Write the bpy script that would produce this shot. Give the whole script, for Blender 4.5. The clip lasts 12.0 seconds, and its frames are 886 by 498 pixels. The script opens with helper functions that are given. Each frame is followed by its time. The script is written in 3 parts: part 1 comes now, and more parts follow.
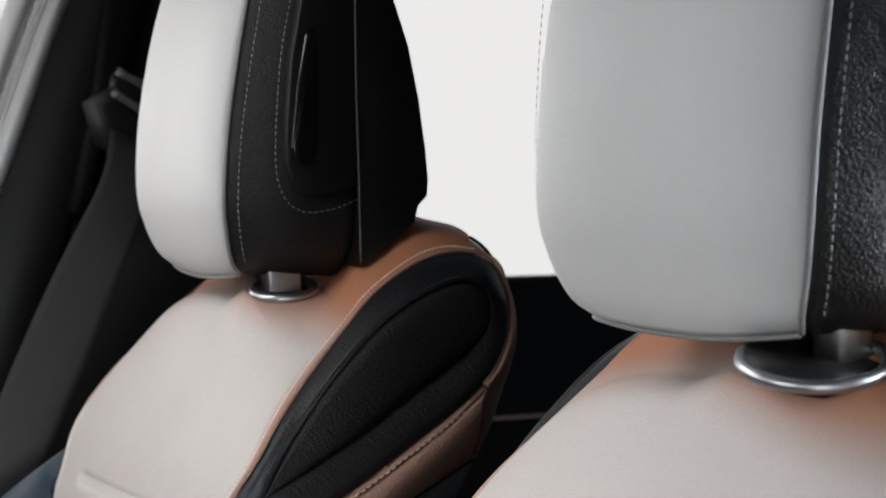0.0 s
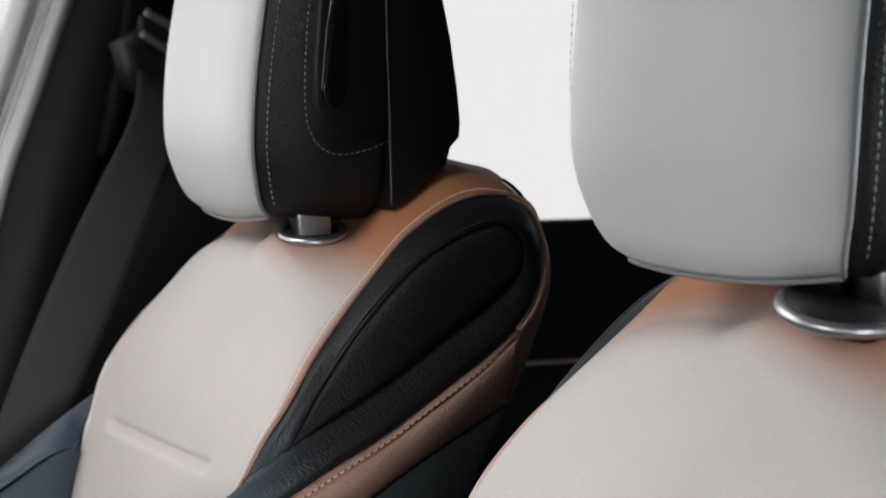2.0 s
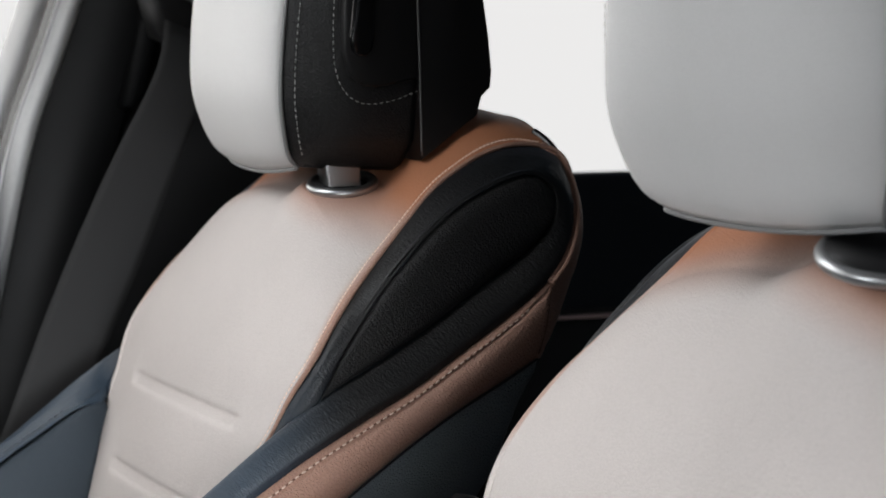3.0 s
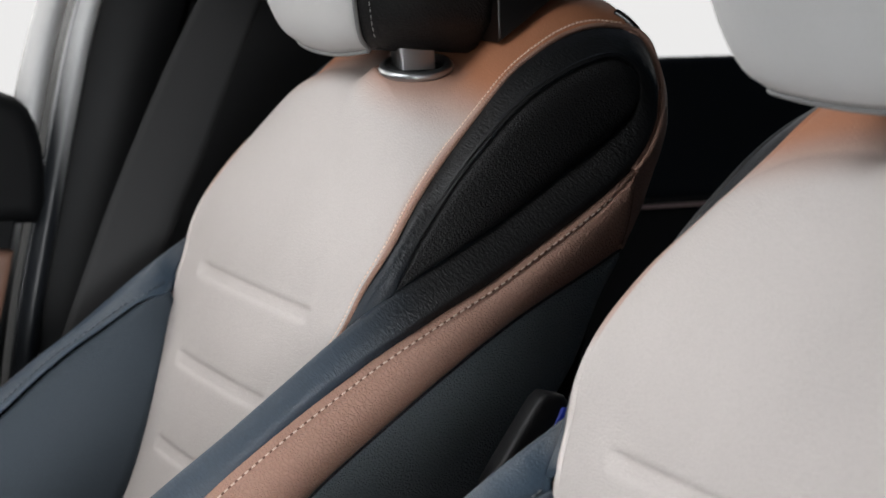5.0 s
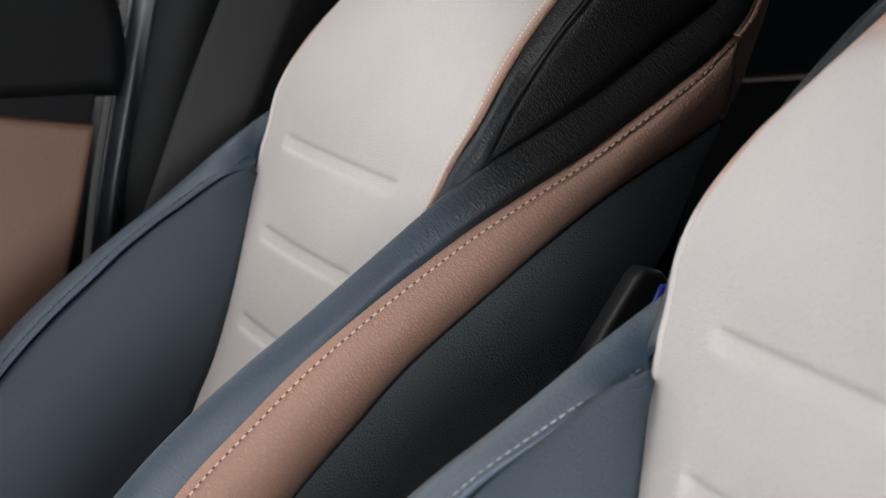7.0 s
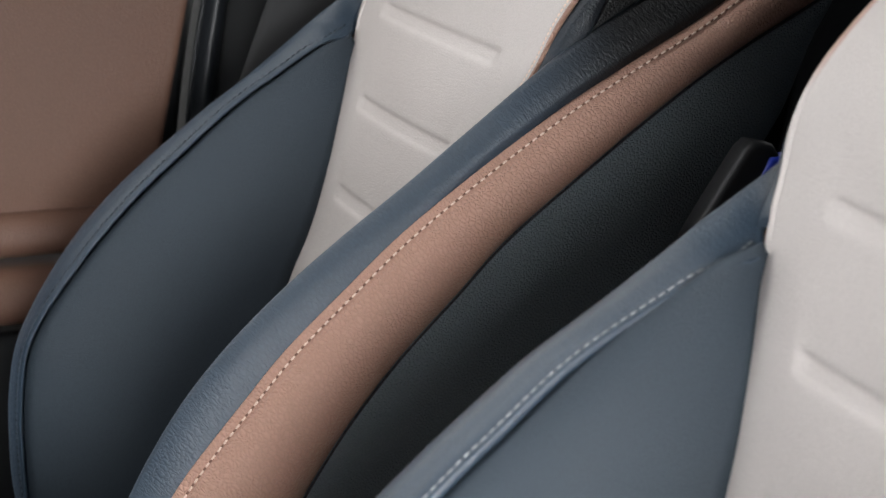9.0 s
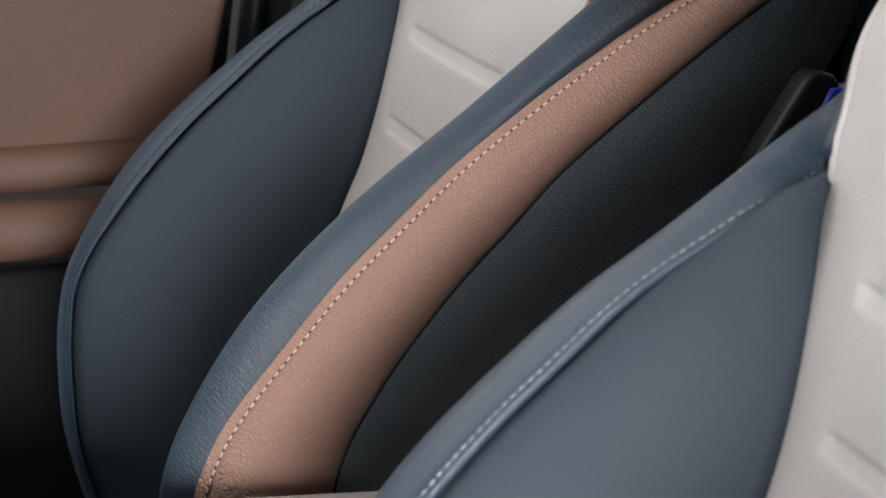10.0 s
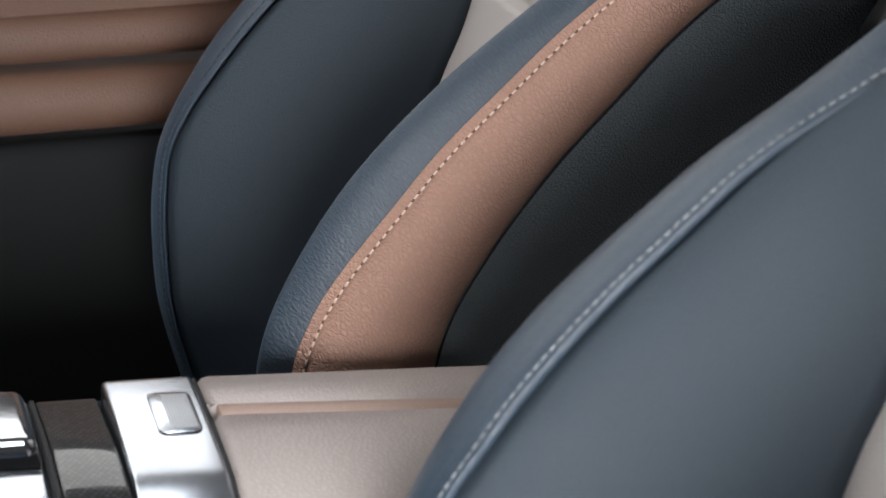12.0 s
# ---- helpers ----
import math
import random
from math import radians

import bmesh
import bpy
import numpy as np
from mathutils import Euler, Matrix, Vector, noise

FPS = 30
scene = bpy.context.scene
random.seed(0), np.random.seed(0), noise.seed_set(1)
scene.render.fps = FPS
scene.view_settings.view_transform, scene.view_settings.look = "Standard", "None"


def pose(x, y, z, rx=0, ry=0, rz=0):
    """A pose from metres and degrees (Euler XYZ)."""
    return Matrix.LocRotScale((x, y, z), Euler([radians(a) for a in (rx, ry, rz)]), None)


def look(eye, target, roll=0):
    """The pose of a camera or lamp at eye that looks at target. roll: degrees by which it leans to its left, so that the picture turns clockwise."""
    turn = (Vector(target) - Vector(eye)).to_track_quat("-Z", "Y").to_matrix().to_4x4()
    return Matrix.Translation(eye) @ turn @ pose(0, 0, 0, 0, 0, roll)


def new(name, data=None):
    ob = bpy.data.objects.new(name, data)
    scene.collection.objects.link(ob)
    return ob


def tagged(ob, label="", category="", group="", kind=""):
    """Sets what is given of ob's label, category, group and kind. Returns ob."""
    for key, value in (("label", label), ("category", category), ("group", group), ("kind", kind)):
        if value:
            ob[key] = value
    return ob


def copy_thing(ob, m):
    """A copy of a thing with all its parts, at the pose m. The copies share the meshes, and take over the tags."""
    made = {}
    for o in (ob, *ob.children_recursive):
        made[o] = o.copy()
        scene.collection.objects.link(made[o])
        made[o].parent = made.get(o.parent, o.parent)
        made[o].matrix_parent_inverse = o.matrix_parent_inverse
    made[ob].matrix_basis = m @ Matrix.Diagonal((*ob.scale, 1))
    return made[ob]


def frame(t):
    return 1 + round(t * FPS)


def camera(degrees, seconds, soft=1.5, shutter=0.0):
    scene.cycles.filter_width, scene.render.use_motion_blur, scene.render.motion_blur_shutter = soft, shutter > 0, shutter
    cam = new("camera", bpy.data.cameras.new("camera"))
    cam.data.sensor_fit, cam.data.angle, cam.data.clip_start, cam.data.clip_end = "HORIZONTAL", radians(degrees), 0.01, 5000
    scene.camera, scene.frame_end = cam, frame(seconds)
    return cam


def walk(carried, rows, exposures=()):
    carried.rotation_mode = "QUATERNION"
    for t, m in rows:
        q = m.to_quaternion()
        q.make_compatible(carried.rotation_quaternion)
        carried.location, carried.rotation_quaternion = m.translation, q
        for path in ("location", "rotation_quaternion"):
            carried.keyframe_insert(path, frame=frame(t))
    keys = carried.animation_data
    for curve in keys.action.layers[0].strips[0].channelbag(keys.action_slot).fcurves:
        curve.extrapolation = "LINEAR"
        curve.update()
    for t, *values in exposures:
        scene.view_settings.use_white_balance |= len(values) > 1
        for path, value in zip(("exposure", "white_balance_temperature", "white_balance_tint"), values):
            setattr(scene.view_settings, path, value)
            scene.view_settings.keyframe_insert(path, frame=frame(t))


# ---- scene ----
# ---- camera: seconds, place, yaw, pitch, lean ----
cam = camera(22.17, 12.0)
ROWS = [
    (0.0, -0.7382, -1.8389, 1.0231, -27.420, -3.265, 0.466),
    (0.5, -0.7397, -1.8403, 1.0236, -27.358, -3.511, 0.393),
    (1.0, -0.7375, -1.8373, 1.0230, -27.202, -3.831, 0.387),
    (1.5, -0.7321, -1.8277, 1.0213, -26.948, -4.170, 0.343),
    (2.0, -0.7244, -1.8121, 1.0192, -26.616, -4.658, 0.385),
    (2.5, -0.7174, -1.7998, 1.0156, -26.233, -5.143, 0.362),
    (3.0, -0.7105, -1.7851, 1.0126, -25.828, -5.766, 0.347),
    (5.0, -0.6943, -1.7142, 1.0018, -24.374, -8.539, 0.174),
    (5.5, -0.6877, -1.6979, 0.9960, -23.827, -9.248, 0.015),
    (6.0, -0.6791, -1.6814, 0.9905, -23.245, -9.945, -0.071),
    (6.5, -0.6723, -1.6662, 0.9860, -22.614, -10.720, -0.187),
    (8.5, -0.6638, -1.6248, 0.9690, -20.342, -13.641, -0.191),
    (9.0, -0.6606, -1.6153, 0.9638, -19.642, -14.394, -0.227),
    (9.5, -0.6586, -1.6065, 0.9588, -19.014, -15.129, -0.281),
    (10.0, -0.6584, -1.5957, 0.9540, -18.403, -15.954, -0.310),
    (10.5, -0.6571, -1.5847, 0.9488, -17.792, -16.734, -0.355),
    (11.0, -0.6567, -1.5688, 0.9422, -17.207, -17.536, -0.350),
    (11.5, -0.6543, -1.5557, 0.9383, -16.579, -18.348, -0.370),
    (12.0, -0.6560, -1.5449, 0.9338, -16.093, -19.085, -0.520),
]
walk(cam, [(t, pose(x, y, z, 90 + pitch, 0, yaw) @ pose(0, 0, 0, 0, 0, lean)) for t, x, y, z, yaw, pitch, lean in ROWS])
cam.data.dof.use_dof = True
cam.data.dof.focus_distance = 1.55
cam.data.dof.aperture_fstop = 12.0

# ---- world and light: bright overcast day, light from the windscreen and the far windows, plus added fill lamps ----
world = bpy.data.worlds.new("overcast_sky")
scene.world = world
world.use_nodes = True
wn = world.node_tree.nodes
sky = wn.new("ShaderNodeTexSky")
sky.sky_type, sky.sun_disc = "NISHITA", False
sky.sun_elevation, sky.sun_rotation = radians(48), radians(250)
sky.dust_density = 4.0
world.node_tree.links.new(sky.outputs[0], wn["Background"].inputs[0])
wn["Background"].inputs[1].default_value = 0.014

sun_data = bpy.data.lights.new("sun", "SUN")
sun_data.energy, sun_data.angle, sun_data.color = 0.65, radians(25), (1.0, 0.97, 0.93)
sun = new("sun", sun_data)
sun.matrix_world = look((-3, 2, 4), (0, 0, 0.6))


def area_lamp(name, eye, target, sx, sy, watts, colour, spread=180):
    data = bpy.data.lights.new(name, "AREA")
    data.shape, data.size, data.size_y, data.energy, data.color = "RECTANGLE", sx, sy, watts, colour
    data.spread = radians(spread)
    ob = new(name, data)
    ob.matrix_world = look(eye, target)
    return ob


area_lamp("windscreen_light", (-1.38, 0.02, 1.14), (-0.15, -0.30, 0.62), 1.0, 0.5, 4.7, (1.0, 0.985, 0.97))
area_lamp("near_door_light", (-0.48, -2.0, 0.76), (-0.26, -0.45, 0.25), 0.8, 0.4, 6.4, (0.95, 0.97, 1.0), 48)
# two added narrow lamps without a seen source, brightening the near headrest
area_lamp("near_rear_fill_light", (0.55, -1.12, 1.08), (0.03, -0.89, 1.03), 0.3, 0.4, 2.0, (0.86, 0.93, 1.0), 60)
area_lamp("near_front_fill_light", (-1.10, -1.35, 1.12), (-0.05, -0.90, 1.0), 0.4, 0.4, 0.27, (0.92, 0.96, 1.0), 40)
# added overhead lamp that lights the seat crests, no roof window seen
area_lamp("roof_fill_light", (-0.60, -0.28, 1.31), (-0.60, -0.27, 0.5), 0.60, 0.36, 4.6, (0.93, 0.965, 1.0))
area_lamp("far_window_light", (-0.45, 0.62, 1.07), (-0.2, -0.4, 0.7), 1.1, 0.42, 3.3, (1.0, 0.985, 0.965))


# ---- materials ----
def material(name, colour, rough, metal=0.0, spec=0.5):
    m = bpy.data.materials.new(name)
    m.use_nodes = True
    b = m.node_tree.nodes["Principled BSDF"]
    b.inputs["Base Color"].default_value = (*colour, 1)
    b.inputs["Roughness"].default_value = rough
    b.inputs["Metallic"].default_value = metal
    b.inputs["Specular IOR Level"].default_value = spec
    return m


def node(m, kind, **inputs):
    n = m.node_tree.nodes.new(kind)
    for k, v in inputs.items():
        n.inputs[k].default_value = v
    return n


def wire(m, a, b):
    m.node_tree.links.new(a, b)


def leather(name, colour, rough, grain=420.0, depth=0.0006, second=None, spec=0.45, sheen=0.0, crease=0.0, long=(1, 1, 1), painted_shade=None, bump_by=0.4, vein=0.12, soft=False):
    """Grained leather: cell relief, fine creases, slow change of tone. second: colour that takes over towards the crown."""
    m = material(name, colour, rough, 0.0, spec)
    b = m.node_tree.nodes["Principled BSDF"]
    tc = node(m, "ShaderNodeTexCoord")
    warp = node(m, "ShaderNodeTexNoise", Scale=230.0 if soft else 90.0, Detail=2.0)
    wire(m, tc.outputs["Object"], warp.inputs["Vector"])
    mixv = node(m, "ShaderNodeMix")
    mixv.data_type = "VECTOR"
    mixv.inputs[0].default_value = 0.0034 if soft else 0.0028
    pull = node(m, "ShaderNodeMapping")
    pull.vector_type = "TEXTURE"
    pull.inputs["Rotation"].default_value = (0, radians(-39), 0)
    pull.inputs["Scale"].default_value = [1 / k for k in long]
    wire(m, tc.outputs["Object"], pull.inputs["Vector"])
    wire(m, pull.outputs[0], mixv.inputs[4])
    wire(m, warp.outputs["Color"], mixv.inputs[5])
    cells = node(m, "ShaderNodeTexVoronoi", Scale=grain, Randomness=1.0)
    cells.feature = "DISTANCE_TO_EDGE"
    wire(m, mixv.outputs[1], cells.inputs["Vector"])
    if soft:
        # round pebbles with narrow valleys
        widen = node(m, "ShaderNodeMath")
        widen.operation = "MULTIPLY"
        widen.inputs[1].default_value = 1.9
        widen.use_clamp = True
        wire(m, cells.outputs["Distance"], widen.inputs[0])
        ramp = node(m, "ShaderNodeMath")
        ramp.operation = "POWER"
        ramp.inputs[1].default_value = 0.55
        wire(m, widen.outputs[0], ramp.inputs[0])
    else:
        ramp = node(m, "ShaderNodeMapRange")
        ramp.interpolation_type = "SMOOTHSTEP"
        ramp.inputs[1].default_value, ramp.inputs[2].default_value = 0.0, 0.32
        wire(m, cells.outputs["Distance"], ramp.inputs[0])
    fine = node(m, "ShaderNodeTexNoise", Scale=grain * 1.1, Detail=3.0)
    wire(m, tc.outputs["Object"], fine.inputs["Vector"])
    add = node(m, "ShaderNodeMath")
    add.operation = "MULTIPLY_ADD"
    add.inputs[1].default_value = 0.2 if soft else 0.45
    wire(m, fine.outputs["Fac"], add.inputs[0])
    wire(m, ramp.outputs[0], add.inputs[2])
    bump = node(m, "ShaderNodeBump", Strength=bump_by, Distance=depth)
    wire(m, add.outputs[0], bump.inputs["Height"])
    wire(m, bump.outputs["Normal"], b.inputs["Normal"])
    if crease:
        ridge = node(m, "ShaderNodeTexNoise", Scale=170.0, Detail=3.5, Distortion=0.6)
        stretch = node(m, "ShaderNodeMapping")
        stretch.vector_type = "TEXTURE"
        stretch.inputs["Rotation"].default_value = (0, radians(-39), 0)
        stretch.inputs["Scale"].default_value = (0.45, 1.6, 1.8)
        wire(m, tc.outputs["Object"], stretch.inputs["Vector"])
        wire(m, stretch.outputs[0], ridge.inputs["Vector"])
        fold = node(m, "ShaderNodeBump", Strength=0.5, Distance=crease)
        wire(m, ridge.outputs["Fac"], fold.inputs["Height"])
        wire(m, fold.outputs["Normal"], bump.inputs["Normal"])
    tone = node(m, "ShaderNodeTexNoise", Scale=9.0, Detail=4.0)
    wire(m, tc.outputs["Object"], tone.inputs["Vector"])
    tr = node(m, "ShaderNodeMapRange")
    tr.inputs[3].default_value, tr.inputs[4].default_value = 0.9, 1.08
    wire(m, tone.outputs["Fac"], tr.inputs[0])
    mul = node(m, "ShaderNodeMix")
    mul.data_type, mul.blend_type = "RGBA", "MULTIPLY"
    mul.inputs[0].default_value = 1.0
    mul.inputs[6].default_value = (*colour, 1)
    wire(m, tr.outputs[0], mul.inputs[7])
    # shade along the car's length, put into the colour
    if painted_shade:
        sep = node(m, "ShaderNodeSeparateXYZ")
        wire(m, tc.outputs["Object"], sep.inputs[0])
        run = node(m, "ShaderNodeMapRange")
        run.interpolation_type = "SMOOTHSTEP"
        run.inputs[1].default_value, run.inputs[2].default_value = painted_shade[1], painted_shade[2]
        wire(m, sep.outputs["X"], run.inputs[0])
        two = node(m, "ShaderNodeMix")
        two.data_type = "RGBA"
        two.inputs[6].default_value, two.inputs[7].default_value = (*colour, 1), (*painted_shade[0], 1)
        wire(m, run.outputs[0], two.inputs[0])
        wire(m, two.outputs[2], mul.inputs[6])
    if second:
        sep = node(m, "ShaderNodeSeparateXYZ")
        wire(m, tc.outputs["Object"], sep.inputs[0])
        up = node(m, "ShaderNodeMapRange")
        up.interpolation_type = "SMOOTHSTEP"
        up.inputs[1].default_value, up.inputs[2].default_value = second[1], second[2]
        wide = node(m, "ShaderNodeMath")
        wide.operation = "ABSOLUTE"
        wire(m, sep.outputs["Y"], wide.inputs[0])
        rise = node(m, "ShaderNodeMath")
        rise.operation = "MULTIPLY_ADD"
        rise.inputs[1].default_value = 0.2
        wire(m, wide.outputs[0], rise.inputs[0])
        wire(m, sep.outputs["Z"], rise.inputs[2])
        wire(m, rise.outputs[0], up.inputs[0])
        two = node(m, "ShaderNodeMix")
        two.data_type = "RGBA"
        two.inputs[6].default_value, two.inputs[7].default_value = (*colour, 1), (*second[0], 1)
        # the second colour also comes in along the sewn lip
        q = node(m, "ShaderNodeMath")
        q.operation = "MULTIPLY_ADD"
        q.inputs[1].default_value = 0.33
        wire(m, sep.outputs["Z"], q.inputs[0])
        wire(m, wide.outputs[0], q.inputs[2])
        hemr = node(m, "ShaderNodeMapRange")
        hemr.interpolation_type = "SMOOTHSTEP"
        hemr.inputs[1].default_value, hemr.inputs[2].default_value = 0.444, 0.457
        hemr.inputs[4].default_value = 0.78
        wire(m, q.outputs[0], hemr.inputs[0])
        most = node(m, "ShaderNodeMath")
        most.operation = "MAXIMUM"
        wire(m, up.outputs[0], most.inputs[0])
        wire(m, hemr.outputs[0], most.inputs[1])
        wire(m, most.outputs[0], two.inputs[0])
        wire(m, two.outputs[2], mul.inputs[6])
    # creases of the grain are a little darker than its pebbles
    dark = node(m, "ShaderNodeMapRange")
    dark.inputs[3].default_value, dark.inputs[4].default_value = 1.0 - vein, 1.0
    dark.inputs[1].default_value, dark.inputs[2].default_value = 0.0, 0.7
    wire(m, ramp.outputs[0], dark.inputs[0])
    grainy = node(m, "ShaderNodeMix")
    grainy.data_type, grainy.blend_type = "RGBA", "MULTIPLY"
    grainy.inputs[0].default_value = 1.0
    wire(m, mul.outputs[2], grainy.inputs[6])
    wire(m, dark.outputs[0], grainy.inputs[7])
    wire(m, grainy.outputs[2], b.inputs["Base Color"])
    rr = node(m, "ShaderNodeMapRange")
    rr.inputs[3].default_value, rr.inputs[4].default_value = rough - 0.05, rough + 0.08
    wire(m, tone.outputs["Fac"], rr.inputs[0])
    wire(m, rr.outputs[0], b.inputs["Roughness"])
    b.inputs["Sheen Weight"].default_value = sheen
    b.inputs["Sheen Roughness"].default_value = 0.35
    b.inputs["Sheen Tint"].default_value = (0.55, 0.75, 1.0, 1)
    return m


PALE = (0.585, 0.535, 0.508)
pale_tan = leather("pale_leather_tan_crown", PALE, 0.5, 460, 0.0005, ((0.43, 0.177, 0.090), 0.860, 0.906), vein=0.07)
headrest_pale = leather("headrest_leather", (0.64, 0.632, 0.622), 0.5, 520, 0.00015, vein=0.03)
tan = leather("tan_leather", (0.378, 0.218, 0.161), 0.45, 345, 0.00088, spec=0.46, vein=0.16, bump_by=1.0, long=(1, 0.7, 0.7), soft=True)
navy = leather("blue_black_leather", (0.040, 0.056, 0.073), 0.50, 480, 0.0007, spec=0.36, crease=0.0050, sheen=0.22, vein=0.25)
navy_pad = leather("smooth_blue_black_leather", (0.0332, 0.0442, 0.0555), 0.56, 620, 0.0005, spec=0.25)
door_tan = leather("brown_tan_leather", (0.162, 0.087, 0.060), 0.47, 360, 0.0006)
slate = leather("dark_slate_leather", (0.146, 0.175, 0.190), 0.46, 400, 0.0012, bump_by=1.0, soft=True)
black = leather("black_leather", (0.0100, 0.0100, 0.0102), 0.46, 420, 0.0010, spec=0.34, crease=0.0014)
# the upper roll's shade is put into both colours, running to black
navy_shaded = leather("blue_black_leather_with_painted_shade", (0.031, 0.046, 0.064), 0.44, 400, 0.00026, spec=0.40, crease=0.0009, bump_by=1.0, long=(1, 0.45, 0.45), soft=True, painted_shade=((0.0036, 0.0036, 0.0038), -0.125, -0.02), sheen=0.10, vein=0.2)
navy_soft = leather("smooth_rolled_blue_black_leather", (0.029, 0.046, 0.067), 0.42, 440, 0.0003, spec=0.42, crease=0.0005, painted_shade=((0.0036, 0.0036, 0.0038), -0.125, -0.02), sheen=0.18, vein=0.2)
beige = leather("beige_leather", (0.310, 0.266, 0.249), 0.5, 300, 0.0007, vein=0.08)
seam_beige = leather("rose_beige_leather", (0.30, 0.205, 0.168), 0.5, 420, 0.0002)
plastic = leather("black_plastic", (0.011, 0.011, 0.0115), 0.45, 700, 0.0001, spec=0.3)
pillar_plastic = leather("dark_pillar_plastic", (0.019, 0.0192, 0.0197), 0.55, 700, 0.0002, spec=0.22)
soft_plastic = leather("dark_soft_plastic", (0.0145, 0.0148, 0.0154), 0.6, 700, 0.0002, spec=0.09)
# shade on the frame's lower end is part of this colour
grey_trim = leather("grey_pillar_trim_with_shade", (0.02, 0.021, 0.022), 0.5, 700, 0.0001, painted_shade=((0.62, 0.62, 0.62), -0.185, -0.155))
trim_metal = material("dim_copper_trim", (0.42, 0.31, 0.30), 0.45, 0.0)
satin = material("satin_aluminium", (0.61, 0.645, 0.70), 0.25, 1.0)
groove_shade = material("metal_with_groove_shade", (0.45, 0.46, 0.48), 0.45, 1.0)
guide_metal = material("dim_grey_metal", (0.16, 0.16, 0.16), 0.45, 0.6)
grey_piping = material("grey_leather_piping", (0.22, 0.22, 0.22), 0.5)
shell_line = material("dark_grey_edge", (0.10, 0.10, 0.10), 0.5)
post_metal = material("grey_metal_post", (0.30, 0.30, 0.30), 0.38, 1.0)
collar_metal = material("satin_collar_metal", (0.46, 0.47, 0.48), 0.36, 1.0)
dull = material("brushed_aluminium", (0.60, 0.63, 0.67), 0.32, 1.0)
polished = material("polished_aluminium", (0.68, 0.70, 0.74), 0.12, 1.0)
thread_white = material("pale_thread", (0.25, 0.26, 0.27), 0.7)
thread_grey = material("grey_thread", (0.42, 0.42, 0.41), 0.7)
thread_dark = material("dark_blue_thread", (0.032, 0.042, 0.053), 0.6)
thread_tan = material("sand_thread", (0.82, 0.64, 0.52), 0.7)
hole = material("needle_hole", (0.140, 0.068, 0.046), 0.8)
thread_cream = material("cream_thread", (0.64, 0.50, 0.41), 0.7)
buckle_plastic = leather("grained_black_plastic", (0.011, 0.011, 0.012), 0.5, 700, 0.0002)
plain_blue = material("plain_blue", (0.02, 0.045, 0.42), 0.35)
webbing = material("black_webbing", (0.022, 0.022, 0.0225), 0.8)
ww = node(webbing, "ShaderNodeTexWave", Scale=260.0, Distortion=0.5)
ww.bands_direction = "DIAGONAL"
wtc = node(webbing, "ShaderNodeTexCoord")
wb = node(webbing, "ShaderNodeBump", Strength=0.3, Distance=0.0004)
wire(webbing, wtc.outputs["Object"], ww.inputs["Vector"])
wire(webbing, ww.outputs["Fac"], wb.inputs["Height"])
wire(webbing, wb.outputs["Normal"], webbing.node_tree.nodes["Principled BSDF"].inputs["Normal"])
door_top = leather("black_door_leather", (0.0055, 0.0058, 0.0063), 0.55, 600, 0.0002, spec=0.14)
# strip: lower shade put into the colour; its edge line is a painted highlight
seal = leather("grey_pillar_strip_with_shade", (0.016, 0.018, 0.021), 0.38, 700, 0.00005, painted_shade=((0.78, 0.78, 0.78), -0.140, -0.105))
seal_highlight = leather("painted_strip_highlight", (0.02, 0.022, 0.025), 0.4, 700, 0.00005, painted_shade=((0.8, 0.8, 0.8), -0.150, -0.118))
navy_door = leather("blue_black_door_leather", (0.006, 0.0085, 0.013), 0.4, 600, 0.0002)
carbon = material("carbon_weave", (0.02, 0.021, 0.023), 0.35)
cb = carbon.node_tree.nodes["Principled BSDF"]
cb.inputs["Coat Weight"].default_value, cb.inputs["Coat Roughness"].default_value = 0.8, 0.03
ct = node(carbon, "ShaderNodeTexCoord")
cc = node(carbon, "ShaderNodeTexBrick", Scale=130.0)
cc.inputs["Color1"].default_value, cc.inputs["Color2"].default_value, cc.inputs["Mortar"].default_value = (0.052, 0.055, 0.060, 1), (0.016, 0.017, 0.019, 1), (0.002, 0.002, 0.002, 1)
cc.inputs["Mortar Size"].default_value, cc.inputs["Row Height"].default_value = 0.085, 0.36
cb.inputs["Specular IOR Level"].default_value, cb.inputs["Coat IOR"].default_value = 0.1, 1.45
wire(carbon, ct.outputs["Object"], cc.inputs["Vector"])
wire(carbon, cc.outputs["Color"], cb.inputs["Base Color"])
gloss = material("gloss_black", (0.005, 0.005, 0.0055), 0.12)
gap = material("dark_lining", (0.008, 0.008, 0.009), 0.8)


# ---- mesh helpers ----
def part(name, bm, mat, parent=None, label="", smooth=True):
    me = bpy.data.meshes.new(name)
    bmesh.ops.recalc_face_normals(bm, faces=bm.faces)
    for f in bm.faces:
        f.smooth = smooth
    bm.to_mesh(me)
    bm.free()
    me.materials.append(mat)
    ob = new(name, me)
    if parent is not None:
        ob.parent = parent
    if label:
        ob["label"] = label
    return ob


def empty(name, label, category, group="", kind=""):
    return tagged(new(name), label, category, group, kind)


